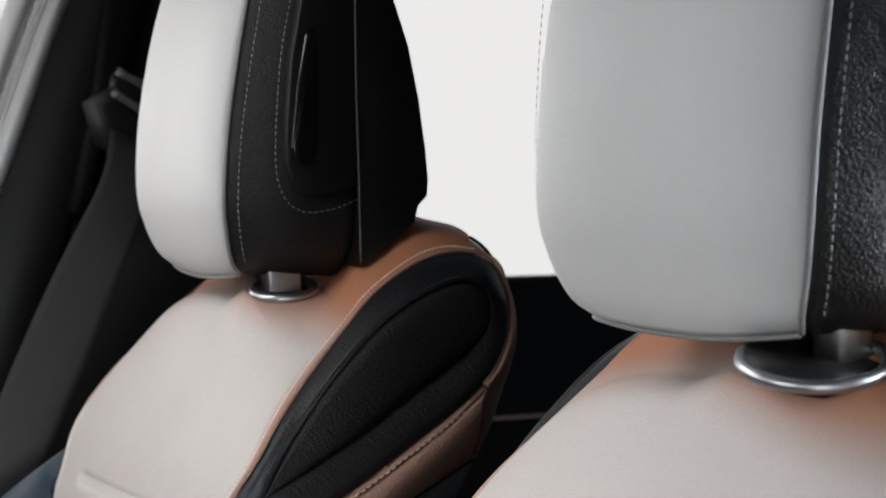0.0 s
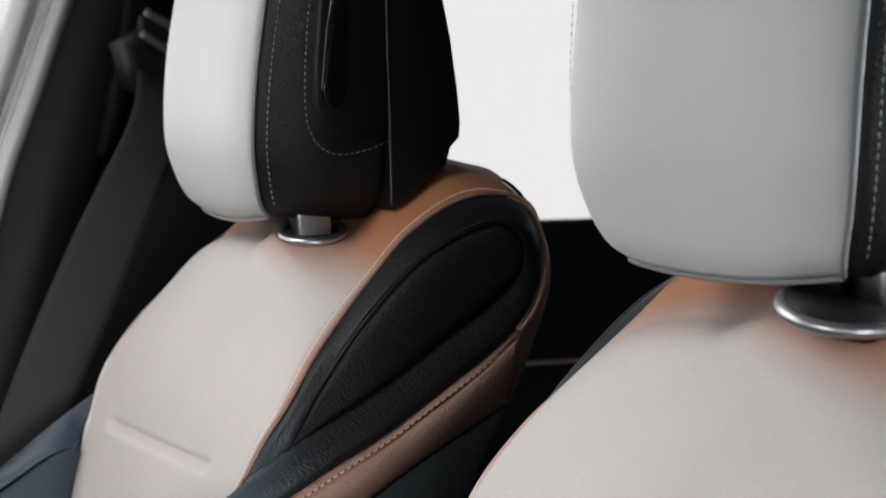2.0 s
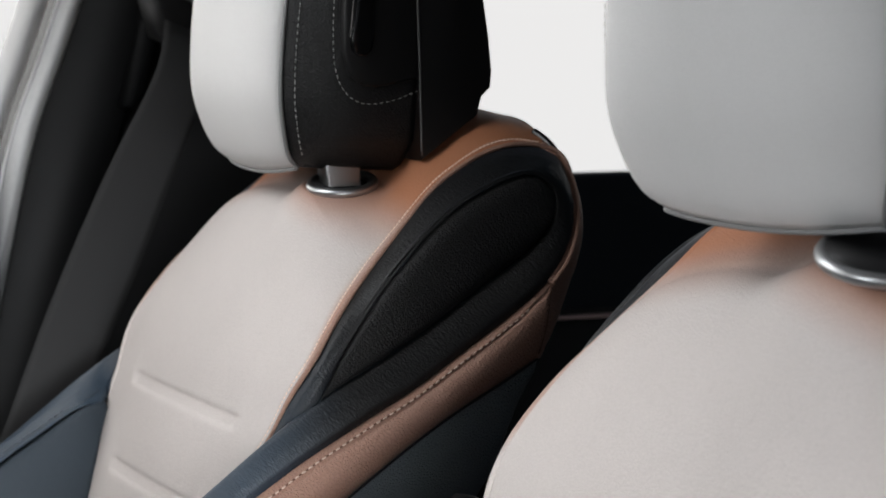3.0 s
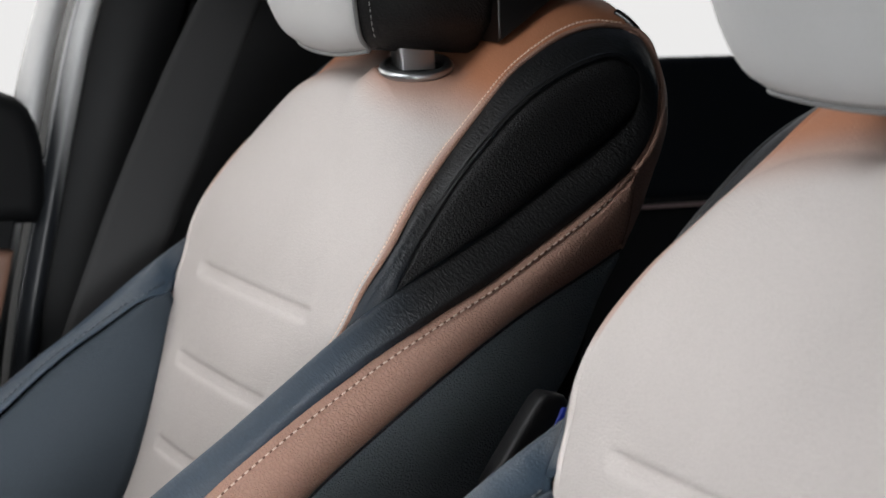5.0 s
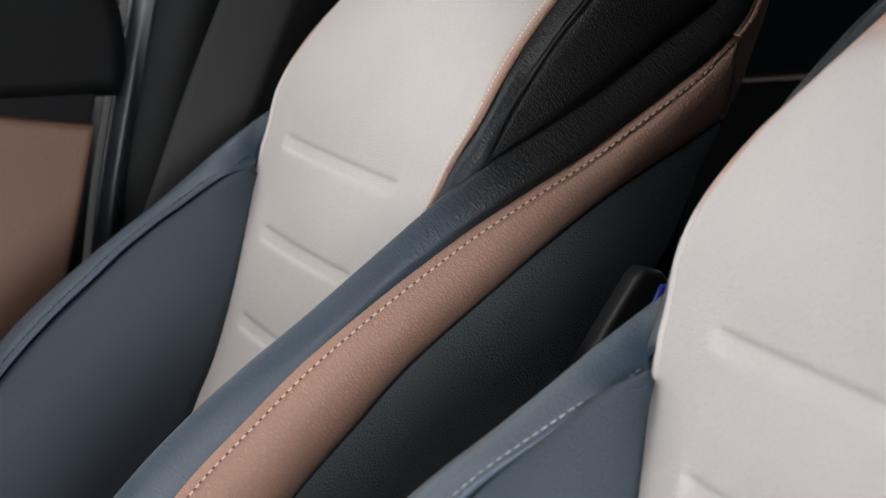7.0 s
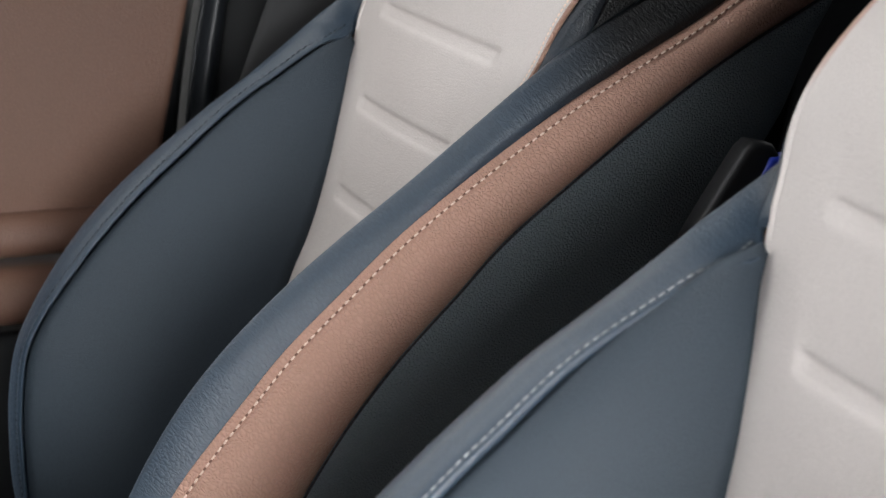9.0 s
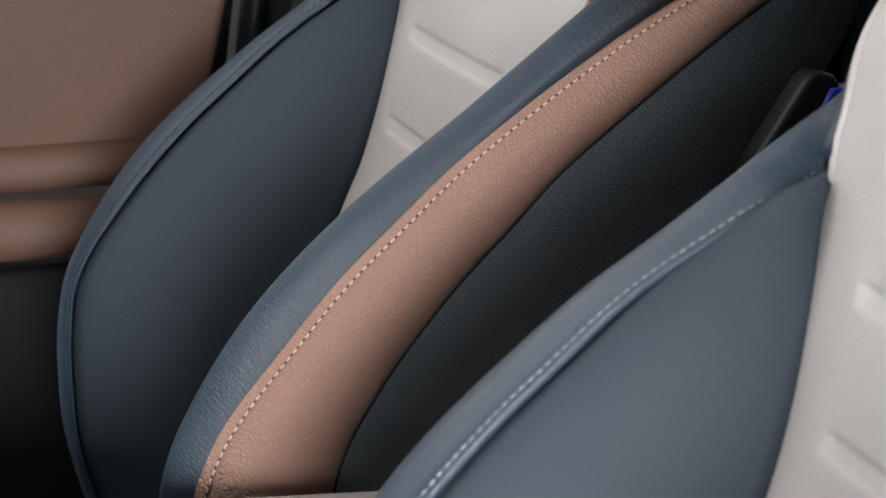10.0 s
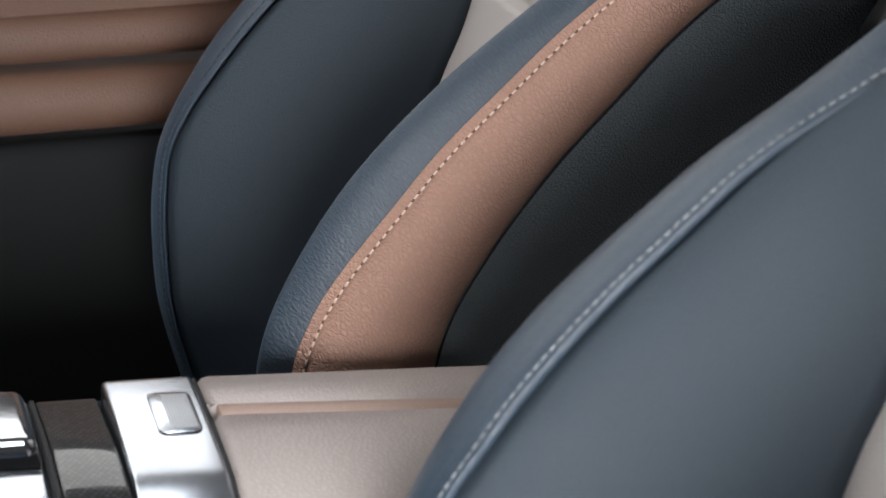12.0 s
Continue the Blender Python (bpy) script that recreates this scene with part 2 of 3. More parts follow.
def catmull(pts, n):
    """n points evenly spaced along a smooth curve through pts."""
    pts = [Vector(p) for p in pts]
    ext = [pts[0] * 2 - pts[1]] + pts + [pts[-1] * 2 - pts[-2]]
    fine = []
    for i in range(1, len(ext) - 2):
        p0, p1, p2, p3 = ext[i - 1], ext[i], ext[i + 1], ext[i + 2]
        for k in range(16):
            t = k / 16
            fine.append(0.5 * (2 * p1 + (p2 - p0) * t + (2 * p0 - 5 * p1 + 4 * p2 - p3) * t * t + (3 * p1 - p0 - 3 * p2 + p3) * t ** 3))
    fine.append(pts[-1])
    run = [0.0]
    for a, b in zip(fine, fine[1:]):
        run.append(run[-1] + (b - a).length)
    out, j = [], 0
    for i in range(n):
        s = run[-1] * i / (n - 1)
        while j < len(run) - 2 and run[j + 1] < s:
            j += 1
        k = (s - run[j]) / max(run[j + 1] - run[j], 1e-9)
        out.append(fine[j].lerp(fine[j + 1], min(max(k, 0), 1)))
    return out


def flip(pts, s):
    return [Vector((p[0], p[1] * s, p[2])) for p in pts]


def shell(rows, thick=0.004, inward=None):
    """Closed shell over a grid of points; thick metres deep on the side of the point inward."""
    bm = bmesh.new()
    n, m = len(rows), len(rows[0])
    norm = [[None] * m for _ in range(n)]
    for i in range(n):
        for j in range(m):
            du = rows[min(i + 1, n - 1)][j] - rows[max(i - 1, 0)][j]
            dv = rows[i][min(j + 1, m - 1)] - rows[i][max(j - 1, 0)]
            c = du.cross(dv)
            norm[i][j] = c.normalized() if c.length > 1e-12 else Vector((0, 0, 0))
    mid = rows[n // 2][m // 2]
    sign = 1.0 if inward is None or norm[n // 2][m // 2].dot(Vector(inward) - mid) > 0 else -1.0
    top = [[bm.verts.new(p) for p in r] for r in rows]
    low = [[bm.verts.new(rows[i][j] + norm[i][j] * thick * sign) for j in range(m)] for i in range(n)]
    for i in range(n - 1):
        for j in range(m - 1):
            bm.faces.new((top[i][j], top[i + 1][j], top[i + 1][j + 1], top[i][j + 1]))
            bm.faces.new((low[i][j], low[i][j + 1], low[i + 1][j + 1], low[i + 1][j]))
    for i in range(n - 1):
        for j in (0, m - 1):
            bm.faces.new((top[i][j], low[i][j], low[i + 1][j], top[i + 1][j]))
    for j in range(m - 1):
        for i in (0, n - 1):
            bm.faces.new((top[i][j], top[i][j + 1], low[i][j + 1], low[i][j]))
    return bm


def loft(curves, n=48, per=5):
    """Grid over curves: smooth along each curve and across them."""
    cs = [catmull(c, n) for c in curves]
    if len(cs) == 2:
        return [[a.lerp(b, k / per) for k in range(per + 1)] for a, b in zip(*cs)]
    return [catmull([c[i] for c in cs], per * (len(cs) - 1) + 1) for i in range(n)]


def pad(a, b, puff, way, n=60, m=10, power=4, sink=0.003, seam=0.0, ease=0.0):
    """Grid of a stuffed panel between two seams: it swells by puff towards way."""
    ca, cb, way = catmull(a, n), catmull(b, n), Vector(way)
    rows = []
    for i in range(n):
        w = min((cb[i] - ca[i]).length / 0.05, 1.0)
        if ease:
            w *= 0.25 + 0.75 * min(1.0, i / (n * ease))
        row = []
        wide = (cb[i] - ca[i]).length
        for k in range(m + 1):
            s = k / m
            s = 0.5 - 0.5 * math.cos(math.pi * s)
            h = (puff * w + sink) * (1 - abs(2 * s - 1) ** power) - sink
            if seam:
                h -= 0.0022 * math.exp(-((s * wide - seam) / 0.0016) ** 2)
            row.append(ca[i].lerp(cb[i], s) + way * h)
        rows.append(row)
    return rows


def on_surface(row, far):
    """The point that lies far metres along a row of a grid."""
    for p, q in zip(row, row[1:]):
        step = (q - p).length
        if far <= step:
            return p.lerp(q, far / step)
        far -= step
    return row[-1].copy()


def tube(pts, r, n=80, sides=8):
    bm = bmesh.new()
    c = catmull(pts, n)
    rings = []
    side = None
    for i, p in enumerate(c):
        t = (c[min(i + 1, n - 1)] - c[max(i - 1, 0)]).normalized()
        if side is None:
            side = t.cross(Vector((0.3, 0.2, 1))).normalized()
        side = (side - t * side.dot(t)).normalized()
        up = t.cross(side)
        rings.append([bm.verts.new(p + (side * math.cos(a) + up * math.sin(a)) * r) for a in (2 * math.pi * k / sides for k in range(sides))])
    for a, b in zip(rings, rings[1:]):
        for k in range(sides):
            bm.faces.new((a[k], a[(k + 1) % sides], b[(k + 1) % sides], b[k]))
    bm.faces.new(rings[0]), bm.faces.new(rings[-1])
    return bm


def stitches(pts, pitch, length, r, way=(0, 0, 0), shift=0):
    """A row of short raised threads along a seam."""
    c = catmull(pts, 400)
    total = sum((b - a).length for a, b in zip(c, c[1:]))
    count = max(int(total / pitch), 2)
    c = catmull(pts, count * 4 + 1)
    bm = bmesh.new()
    way = Vector(way)
    for i in range(count):
        p, q = c[min(i * 4 + shift, count * 4)], c[min(i * 4 + 4 + shift, count * 4)]
        if (q - p).length < 0.5 * pitch:
            continue
        t = (q - p).normalized()
        a = t.cross(Vector((0.2, 0.9, 0.3))).normalized()
        b = t.cross(a)
        mid = (p + q) / 2 + way + a * random.uniform(-0.1, 0.1) * r
        rings = []
        for s, k in ((-0.5, 0.45), (-0.25, 1.0), (0.25, 1.0), (0.5, 0.45)):
            o = mid + t * (s * length) - way.normalized() * (0.6 * r if abs(s) == 0.5 else 0)
            rings.append([bm.verts.new(o + (a * math.cos(w) + b * math.sin(w)) * r * k) for w in (0.0, 1.571, 3.142, 4.712)])
        for x, y in zip(rings, rings[1:]):
            for k in range(4):
                bm.faces.new((x[k], x[(k + 1) % 4], y[(k + 1) % 4], y[k]))
        bm.faces.new(rings[0]), bm.faces.new(rings[-1])
    return bm


def box(lo, hi, bevel=0.0, seg=3, bm=None):
    bm = bm or bmesh.new()
    made = bmesh.ops.create_cube(bm, size=1.0)["verts"]
    for v in made:
        v.co = Vector([l + (h - l) * (c + 0.5) for l, h, c in zip(lo, hi, v.co)])
    if bevel:
        edges = {e for v in made for e in v.link_edges}
        bmesh.ops.bevel(bm, geom=list(edges), offset=bevel, segments=seg, affect="EDGES", profile=0.5)
    return bm


def slab(outline, y0, y1, bevel=0.0, seg=3):
    """A plate cut to an outline in x and z, from y0 to y1."""
    bm = bmesh.new()
    a = [bm.verts.new((x, y0, z)) for x, z in outline]
    b = [bm.verts.new((x, y1, z)) for x, z in outline]
    fa, fb = bm.faces.new(a), bm.faces.new(b)
    n = len(a)
    for i in range(n):
        bm.faces.new((a[i], a[(i + 1) % n], b[(i + 1) % n], b[i]))
    if bevel:
        bmesh.ops.recalc_face_normals(bm, faces=bm.faces)
        bmesh.ops.bevel(bm, geom=list(fa.edges) + list(fb.edges), offset=bevel, segments=seg, affect="EDGES", profile=0.5)
    return bm


# ---- cabin shell ----
def structure(name, bm, mat, label, smooth=False):
    return tagged(part(name, bm, mat, None, "", smooth), label, name.split("_")[0], "", "structure")


structure("ground", box((-400, -400, -0.45), (400, 400, -0.35)), material("asphalt", (0.05, 0.05, 0.052), 0.85), "grey asphalt ground outside the car")
structure("floor", box((-1.6, -1.15, -0.04), (1.3, 0.56, 0.0)), gap, "dark carpeted car floor")
# unseen roof, left open where the added overhead lamp hangs
roof = bmesh.new()
for lo, hi in (((-0.98, -1.15), (-0.91, 0.56)), ((-0.29, -1.15), (1.3, 0.56)), ((-0.91, -1.15), (-0.29, -0.47)), ((-0.91, -0.09), (-0.29, 0.56))):
    box((lo[0], lo[1], 1.32), (hi[0], hi[1], 1.36), bm=roof)
structure("ceiling", roof, material("headliner", (0.20, 0.20, 0.20), 0.9), "grey fabric car headliner round an opening added for a lamp")

# unseen block in the dashboard's place, keeps windscreen light off the low bolsters
structure("wall_dashboard", box((-1.60, -1.12, 0.0), (-0.95, 0.54, 0.92), 0.06), soft_plastic, "unseen dark block added to stop low windscreen light")

structure("wall_rear", box((1.24, -1.14, 0.0), (1.30, 0.545, 0.80), 0.02), soft_plastic, "dark rear bulkhead of the cabin")

backdrop_mat = material("white_haze", (0.8, 0.8, 0.8), 1.0)
bd = backdrop_mat.node_tree.nodes["Principled BSDF"]
bd.inputs["Emission Color"].default_value = (1.0, 0.99, 0.98, 1)
bd.inputs["Emission Strength"].default_value = 0.8
structure("backdrop", box((-8, 7.0, -2), (14, 7.1, 7)), backdrop_mat, "plain white haze outside the windows")


# ---- seat ----
# Control curves of one side, x forward is minus, y towards the camera is minus.
PIPING = [(-0.096, -0.186, 0.675), (-0.084, -0.1925, 0.699), (-0.073, -0.201, 0.727), (-0.055, -0.205, 0.755), (-0.030, -0.196, 0.788), (-0.002, -0.184, 0.817),
          (0.034, -0.173, 0.852), (0.061, -0.167, 0.878), (0.087, -0.163, 0.895), (0.113, -0.160, 0.907), (0.139, -0.160, 0.913), (0.167, -0.162, 0.9105)]
REAR = [(0.167, -0.162, 0.9105), (0.1785, -0.168, 0.903), (0.182, -0.176, 0.889), (0.181, -0.190, 0.867), (0.175, -0.200, 0.843), (0.161, -0.210, 0.821), (0.144, -0.217, 0.805)]
REAR_OUT = [(0.163, -0.161, 0.9125), (0.179, -0.164, 0.906), (0.190, -0.170, 0.884), (0.192, -0.180, 0.858), (0.185, -0.190, 0.829), (0.172, -0.195, 0.799), (0.157, -0.200, 0.769), (0.140, -0.205, 0.745)]
OVAL_TOP = [(-0.0519, -0.2125, 0.7242), (-0.0444, -0.2119, 0.739), (-0.0323, -0.2109, 0.760), (-0.0141, -0.2093, 0.7854), (0.0037, -0.2078, 0.8084), (0.0236, -0.2062, 0.8294), (0.045, -0.2044, 0.850),
            (0.0691, -0.2024, 0.8679), (0.095, -0.2003, 0.8812), (0.1136, -0.200, 0.8883), (0.1298, -0.200, 0.8917), (0.1438, -0.200, 0.8888), (0.1537, -0.200, 0.880), (0.1573, -0.200, 0.8672)]
OVAL_LOW = [(-0.0519, -0.2125, 0.7242), (-0.0286, -0.2105, 0.7353), (0.0072, -0.2085, 0.7531), (0.0441, -0.2065, 0.7734), (0.0812, -0.2045, 0.797), (0.1179, -0.202, 0.8195), (0.1399, -0.200, 0.8348), (0.1528, -0.200, 0.8494), (0.1573, -0.200, 0.8672)]
CREST = [(-0.0519, -0.2125, 0.7242), (-0.103, -0.213, 0.692), (-0.148, -0.212, 0.659), (-0.187, -0.212, 0.629), (-0.231, -0.212, 0.598), (-0.271, -0.212, 0.568),
         (-0.310, -0.212, 0.534), (-0.342, -0.211, 0.498), (-0.370, -0.210, 0.456), (-0.390, -0.210, 0.419), (-0.400, -0.210, 0.384), (-0.403, -0.210, 0.340), (-0.400, -0.210, 0.28), (-0.38, -0.208, 0.20), (-0.35, -0.205, 0.13)]
SEAM_IN = [(-0.068, -0.202, 0.712), (-0.100, -0.190, 0.673), (-0.124, -0.197, 0.652), (-0.171, -0.198, 0.624), (-0.215, -0.198, 0.593), (-0.259, -0.198, 0.557), (-0.303, -0.198, 0.514),
           (-0.332, -0.198, 0.482), (-0.356, -0.197, 0.447), (-0.375, -0.196, 0.40), (-0.383, -0.195, 0.345), (-0.380, -0.194, 0.28), (-0.36, -0.193, 0.20), (-0.335, -0.192, 0.13)]
SEAM_DOOR = [(-0.106, -0.170, 0.669), (-0.124, -0.165, 0.666), (-0.141, -0.165, 0.658), (-0.171, -0.165, 0.639), (-0.191, -0.165, 0.627), (-0.219, -0.165, 0.607), (-0.250, -0.165, 0.581), (-0.281, -0.165, 0.555), (-0.310, -0.165, 0.527),
             (-0.332, -0.165, 0.503), (-0.352, -0.165, 0.479), (-0.370, -0.165, 0.455), (-0.386, -0.165, 0.425), (-0.392, -0.166, 0.39), (-0.394, -0.167, 0.345), (-0.390, -0.168, 0.28), (-0.37, -0.17, 0.20), (-0.345, -0.17, 0.13)]
BAND_TOP = [(0.144, -0.217, 0.805), (0.117, -0.219, 0.784), (0.070, -0.220, 0.754), (0.024, -0.222, 0.726), (-0.021, -0.224, 0.703), (-0.065, -0.226, 0.680), (-0.088, -0.227, 0.667),
            (-0.140, -0.229, 0.634), (-0.193, -0.229, 0.596), (-0.233, -0.230, 0.562), (-0.273, -0.230, 0.526), (-0.304, -0.230, 0.492), (-0.348, -0.230, 0.441),
            (-0.368, -0.230, 0.406), (-0.376, -0.230, 0.380), (-0.382, -0.230, 0.335), (-0.376, -0.229, 0.27), (-0.355, -0.226, 0.19), (-0.33, -0.222, 0.13)]
BAND_LOW = [(0.132, -0.218, 0.746), (0.101, -0.221, 0.730), (0.062, -0.224, 0.711), (0.028, -0.226, 0.692), (-0.009, -0.229, 0.669), (-0.048, -0.232, 0.643),
            (-0.118, -0.233, 0.591), (-0.159, -0.234, 0.552), (-0.196, -0.234, 0.516), (-0.228, -0.235, 0.480), (-0.251, -0.235, 0.449), (-0.272, -0.235, 0.415),
            (-0.284, -0.235, 0.380), (-0.290, -0.235, 0.335), (-0.288, -0.234, 0.27), (-0.28, -0.231, 0.19), (-0.27, -0.227, 0.13)]
# the band's lip laps a little over the roll above it
BAND_LIP = [tuple(p - (q - p).normalized() * 0.0028 + Vector((0, -0.001, 0))) for p, q in ((Vector(p), min((Vector(q) for q in BAND_LOW), key=lambda q: (q - Vector(p)).length)) for p in BAND_TOP)]
FLANK_LOW = [(0.122, -0.205, 0.715), (0.10, -0.208, 0.66), (0.06, -0.21, 0.60), (0.02, -0.214, 0.52), (-0.03, -0.217, 0.42), (-0.07, -0.22, 0.30), (-0.10, -0.22, 0.13)]
FACE_EDGE = [(-0.0945, -0.184, 0.676), (-0.106, -0.169, 0.644), (-0.121, -0.149, 0.608), (-0.139, -0.130, 0.563), (-0.158, -0.119, 0.517), (-0.180, -0.117, 0.468), (-0.21, -0.12, 0.37), (-0.23, -0.12, 0.24), (-0.24, -0.12, 0.13)]
# middle line of the face, from the foot over the crown
SPINE = [(-0.25, 0, 0.13), (-0.225, 0, 0.30), (-0.188, 0, 0.44), (-0.150, 0, 0.548), (-0.121, 0, 0.626), (-0.090, 0, 0.700), (-0.047, 0, 0.795), (-0.012, 0, 0.858),
         (0.020, 0, 0.874), (0.050, 0, 0.890), (0.090, 0, 0.925), (0.130, 0, 0.941), (0.175, 0, 0.934)]
# quilting grooves: height of each one on the face
GROOVES = (0.696, 0.625, 0.557, 0.490, 0.423)


def face_rows(collar, n=820, m=54):
    edge = catmull(FACE_EDGE[::-1] + PIPING[1:], n)
    mid = catmull(SPINE, n)
    rows = []
    for i in range(n):
        a, c = edge[i], mid[i]
        half = abs(a.y)
        row = []
        for k in range(2 * m + 1):
            s = -1 + k / m
            s = s * (1.5 - 0.5 * s * s)
            e = abs(s) ** (2.6 + 2.0 * min(1.0, max(0.0, (a.z - 0.895) / 0.014)))
            x, z = c.x * (1 - e) + a.x * e, c.z * (1 - e) + a.z * e
            # quilted field: soft cushions between pressed channels
            d = 0.0
            inner = 0.68 * half
            side = 1 / (1 + math.exp((abs(s * half) - inner) / 0.0025))
            if z < 0.74:
                for g in GROOVES:
                    q = (z - g) / 0.0056
                    d += 0.0018 / (1 + q ** 8) + 0.0016 * math.exp(-((z - g - 0.004) / (0.019 if z > g + 0.004 else 0.009)) ** 2)
                d *= side
            lean = 0.92 if z < 0.86 else 0.5
            # moulded seat of the post collar
            cx, cy, cz, cr = collar
            y = s * half
            if a.z > 0.655:
                # rolled hem with a sunken row of thread
                rim = (1 - abs(s)) * half * 1.12
                hem = 0.0012 * math.exp(-((rim - 0.0030) / 0.0022) ** 2) - 0.0012 * math.exp(-((rim - 0.0068) / 0.0012) ** 2)
                hem *= min(1.0, (a.z - 0.655) / 0.03)
                x, z = x - hem * 0.6, z + hem * 0.75
            far = math.hypot((x - cx) / (cr + 0.003), (y - cy) / (0.86 * cr + 0.003))
            if far < 2.5:
                w = min(1.0, max(0.0, (2.5 - far) / 1.5))
                w = w * w * (3 - 2 * w)
                z += min(0.014, max(-0.014, cz - 0.003 + 0.25 * (y - cy) + 0.12 * (x - cx) - z)) * w
            row.append(Vector((x + d * lean, y, z - d * 0.38)))
        rows.append(row)
    return rows


def car_seat(name, label, row_thread, collar, dip=0.0, lip=0.4):
    seat = empty(name, label, "car seat", "front seats")
    face = face_rows(collar)
    hem_row = [on_surface(row, 0.0068) + Vector((-0.5, -0.3, 0.7)) * 0.0006 for row in face[::6] if row[0].z > 0.676]
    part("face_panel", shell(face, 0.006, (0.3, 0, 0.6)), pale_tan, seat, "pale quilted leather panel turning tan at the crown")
    part("stitching", stitches(hem_row, 0.0037, 0.0029, 0.0010), thread_tan, seat, "sand thread along the hem")
    part("cushion", box((-0.75, -0.24, 0.06), (0.02, 0.24, 0.20), 0.04, 4), navy, seat, "dark leather seat cushion")
    part("seat_base", box((-0.60, -0.20, 0.0), (0.0, 0.20, 0.07), 0.01), plastic, seat, "black plastic seat base")
    cx, cy, cz, cr = collar
    ring = [(cx + cr * math.cos(a), cy + 0.86 * cr * math.sin(a), cz + 0.215 * cr * math.sin(a) + 0.12 * cr * math.cos(a)) for a in np.linspace(0, 2 * math.pi, 25)]
    part("collar", tube(ring, 0.0042, 64, 12), collar_metal, seat, "satin metal post collar")
    well = bmesh.new()
    bmesh.ops.create_cone(well, cap_ends=True, segments=32, radius1=cr - 0.001, radius2=cr, depth=0.010, matrix=pose(cx, cy, cz - 0.004, 14) @ Matrix.Diagonal((1.0, 0.86, 1, 1)))
    part("collar_well", well, plastic, seat, "black collar insert")
    core = []
    for y in (-0.152, -0.148, -0.10, 0, 0.10, 0.148, 0.152):
        d = 0.0 if abs(y) < 0.13 else 0.012
        core.append(catmull([(-0.20, y * 0.7, 0.14), (-0.13, y * 0.75, 0.50), (-0.045 + d, y, 0.74), (0.01 + d, y, 0.83 - d), (0.09, y, 0.885 - d), (0.155 - d, y, 0.905 - d), (0.178 - d, y, 0.87), (0.155, y, 0.74), (0.10, y, 0.50), (0.03, y, 0.14)], 40))
    part("back_shell", shell(core, 0.002, (0, 0, 0.5)), black, seat, "black rear shell of the backrest")
    rear = [flip(REAR[::-1] + [(0.172, -0.10, 0.931)], 1), flip(REAR[::-1] + [(0.172, -0.10, 0.931)], -1)]
    back = [[a.lerp(b, k / 14) + Vector((0.02 * math.sin(math.pi * k / 14), 0, 0)) for k in range(15)] for a, b in zip(catmull(rear[0], 30), catmull(rear[1], 30))]
    part("crown_back", shell(back, 0.004, (0, 0, 0.8)), tan, seat, "tan leather crown behind the headrest")
    part("rear_clip", tube([(0.167, -0.142, 0.922), (0.1715, -0.150, 0.917), (0.1755, -0.158, 0.910), (0.178, -0.164, 0.902)], 0.0034, 24, 10), gloss, seat, "black plastic edge behind the crown")
    for s in (1, -1):
        out = (0, -s, 0)
        part("side_insert", shell(pad(flip(OVAL_TOP, s), flip(OVAL_LOW, s), 0.0040, out, 90, 40, 7, 0.0055), 0.004, (0.05, 0, 0.8)), black, seat, "leaf-shaped black leather insert")
        # one padded roll: from the foot of the hem round the insert and down the bolster
        seam = SEAM_IN[1:] if s > 0 else [(x, y - lip * 0.0042 * min(1.0, k / 3) * (1.0 if z > 0.48 else 0.6), z + lip * 0.001) for k, (x, y, z) in enumerate(SEAM_DOOR)]
        drop = [(-0.060, -0.203, 0.716), (-0.082, -0.197, 0.697)] + ([] if s > 0 else [(-0.094, -0.190, 0.680)]) + seam
        legs = (
            (PIPING[:4], [(-0.100, -0.196, 0.662), (-0.078, -0.204, 0.690), OVAL_TOP[0]], None, 12),
            (PIPING[3:] + REAR[1:4], OVAL_TOP, None, 70),
            (REAR[3:] + BAND_TOP[1:6], OVAL_LOW[::-1], None, 60),
            (BAND_TOP[5:], CREST, drop, 100),
        )
        heart = Vector((0.075, -0.205 * s, 0.825))
        outer, inner, tuck = [], [], []
        for k, (o, i, deep, n) in enumerate(legs):
            o, i = catmull(flip(o, s), n), catmull(flip(i, s), n)
            d = catmull(flip(deep, s), n) if deep else [p.lerp(heart, 0.004) + Vector((0, s * 0.009, 0)) for p in i]
            first = 1 if k else 0
            outer, inner, tuck = outer + o[first:], inner + i[first:], tuck + d[first:]
        rows = []
        for i, (o, c, d) in enumerate(zip(outer, inner, tuck)):
            low = max(0.0, min(1.0, (i - 135) / 30))
            wide = min(1.0, (o - c).length / 0.028)
            if s < 0:
                w = max(0.0, 1 - abs(i - 144) / 24)
                sag = Vector((0, 0, -dip * w * w * (3 - 2 * w)))
                o, c, d = o + sag, c + sag + Vector((-0.7, 0, 0.7)) * (0.0016 * lip * math.exp(-((c.z - 0.612) / 0.025) ** 2)), d + sag
            if s < 0 and c.z < 0.47:
                w = min(1.0, (0.47 - c.z) / 0.09)
                c = c + Vector((0.005 * w * w * (3 - 2 * w), 0, 0))
            puff = Vector((-0.0012 * low, -s * (0.0050 + 0.0020 * low) * wide, 0.0018 * low))
            row = [o + Vector((0, s * 0.004, 0)), o.lerp(c, 0.25) + puff * 0.75, o.lerp(c, 0.5) + puff, o.lerp(c, 0.75) + puff * 0.75, c]
            if s < 0:
                # the roll ends in a sewn lip that laps over the inner pad
                n = Vector((-0.7, 0, 0.7)) * low
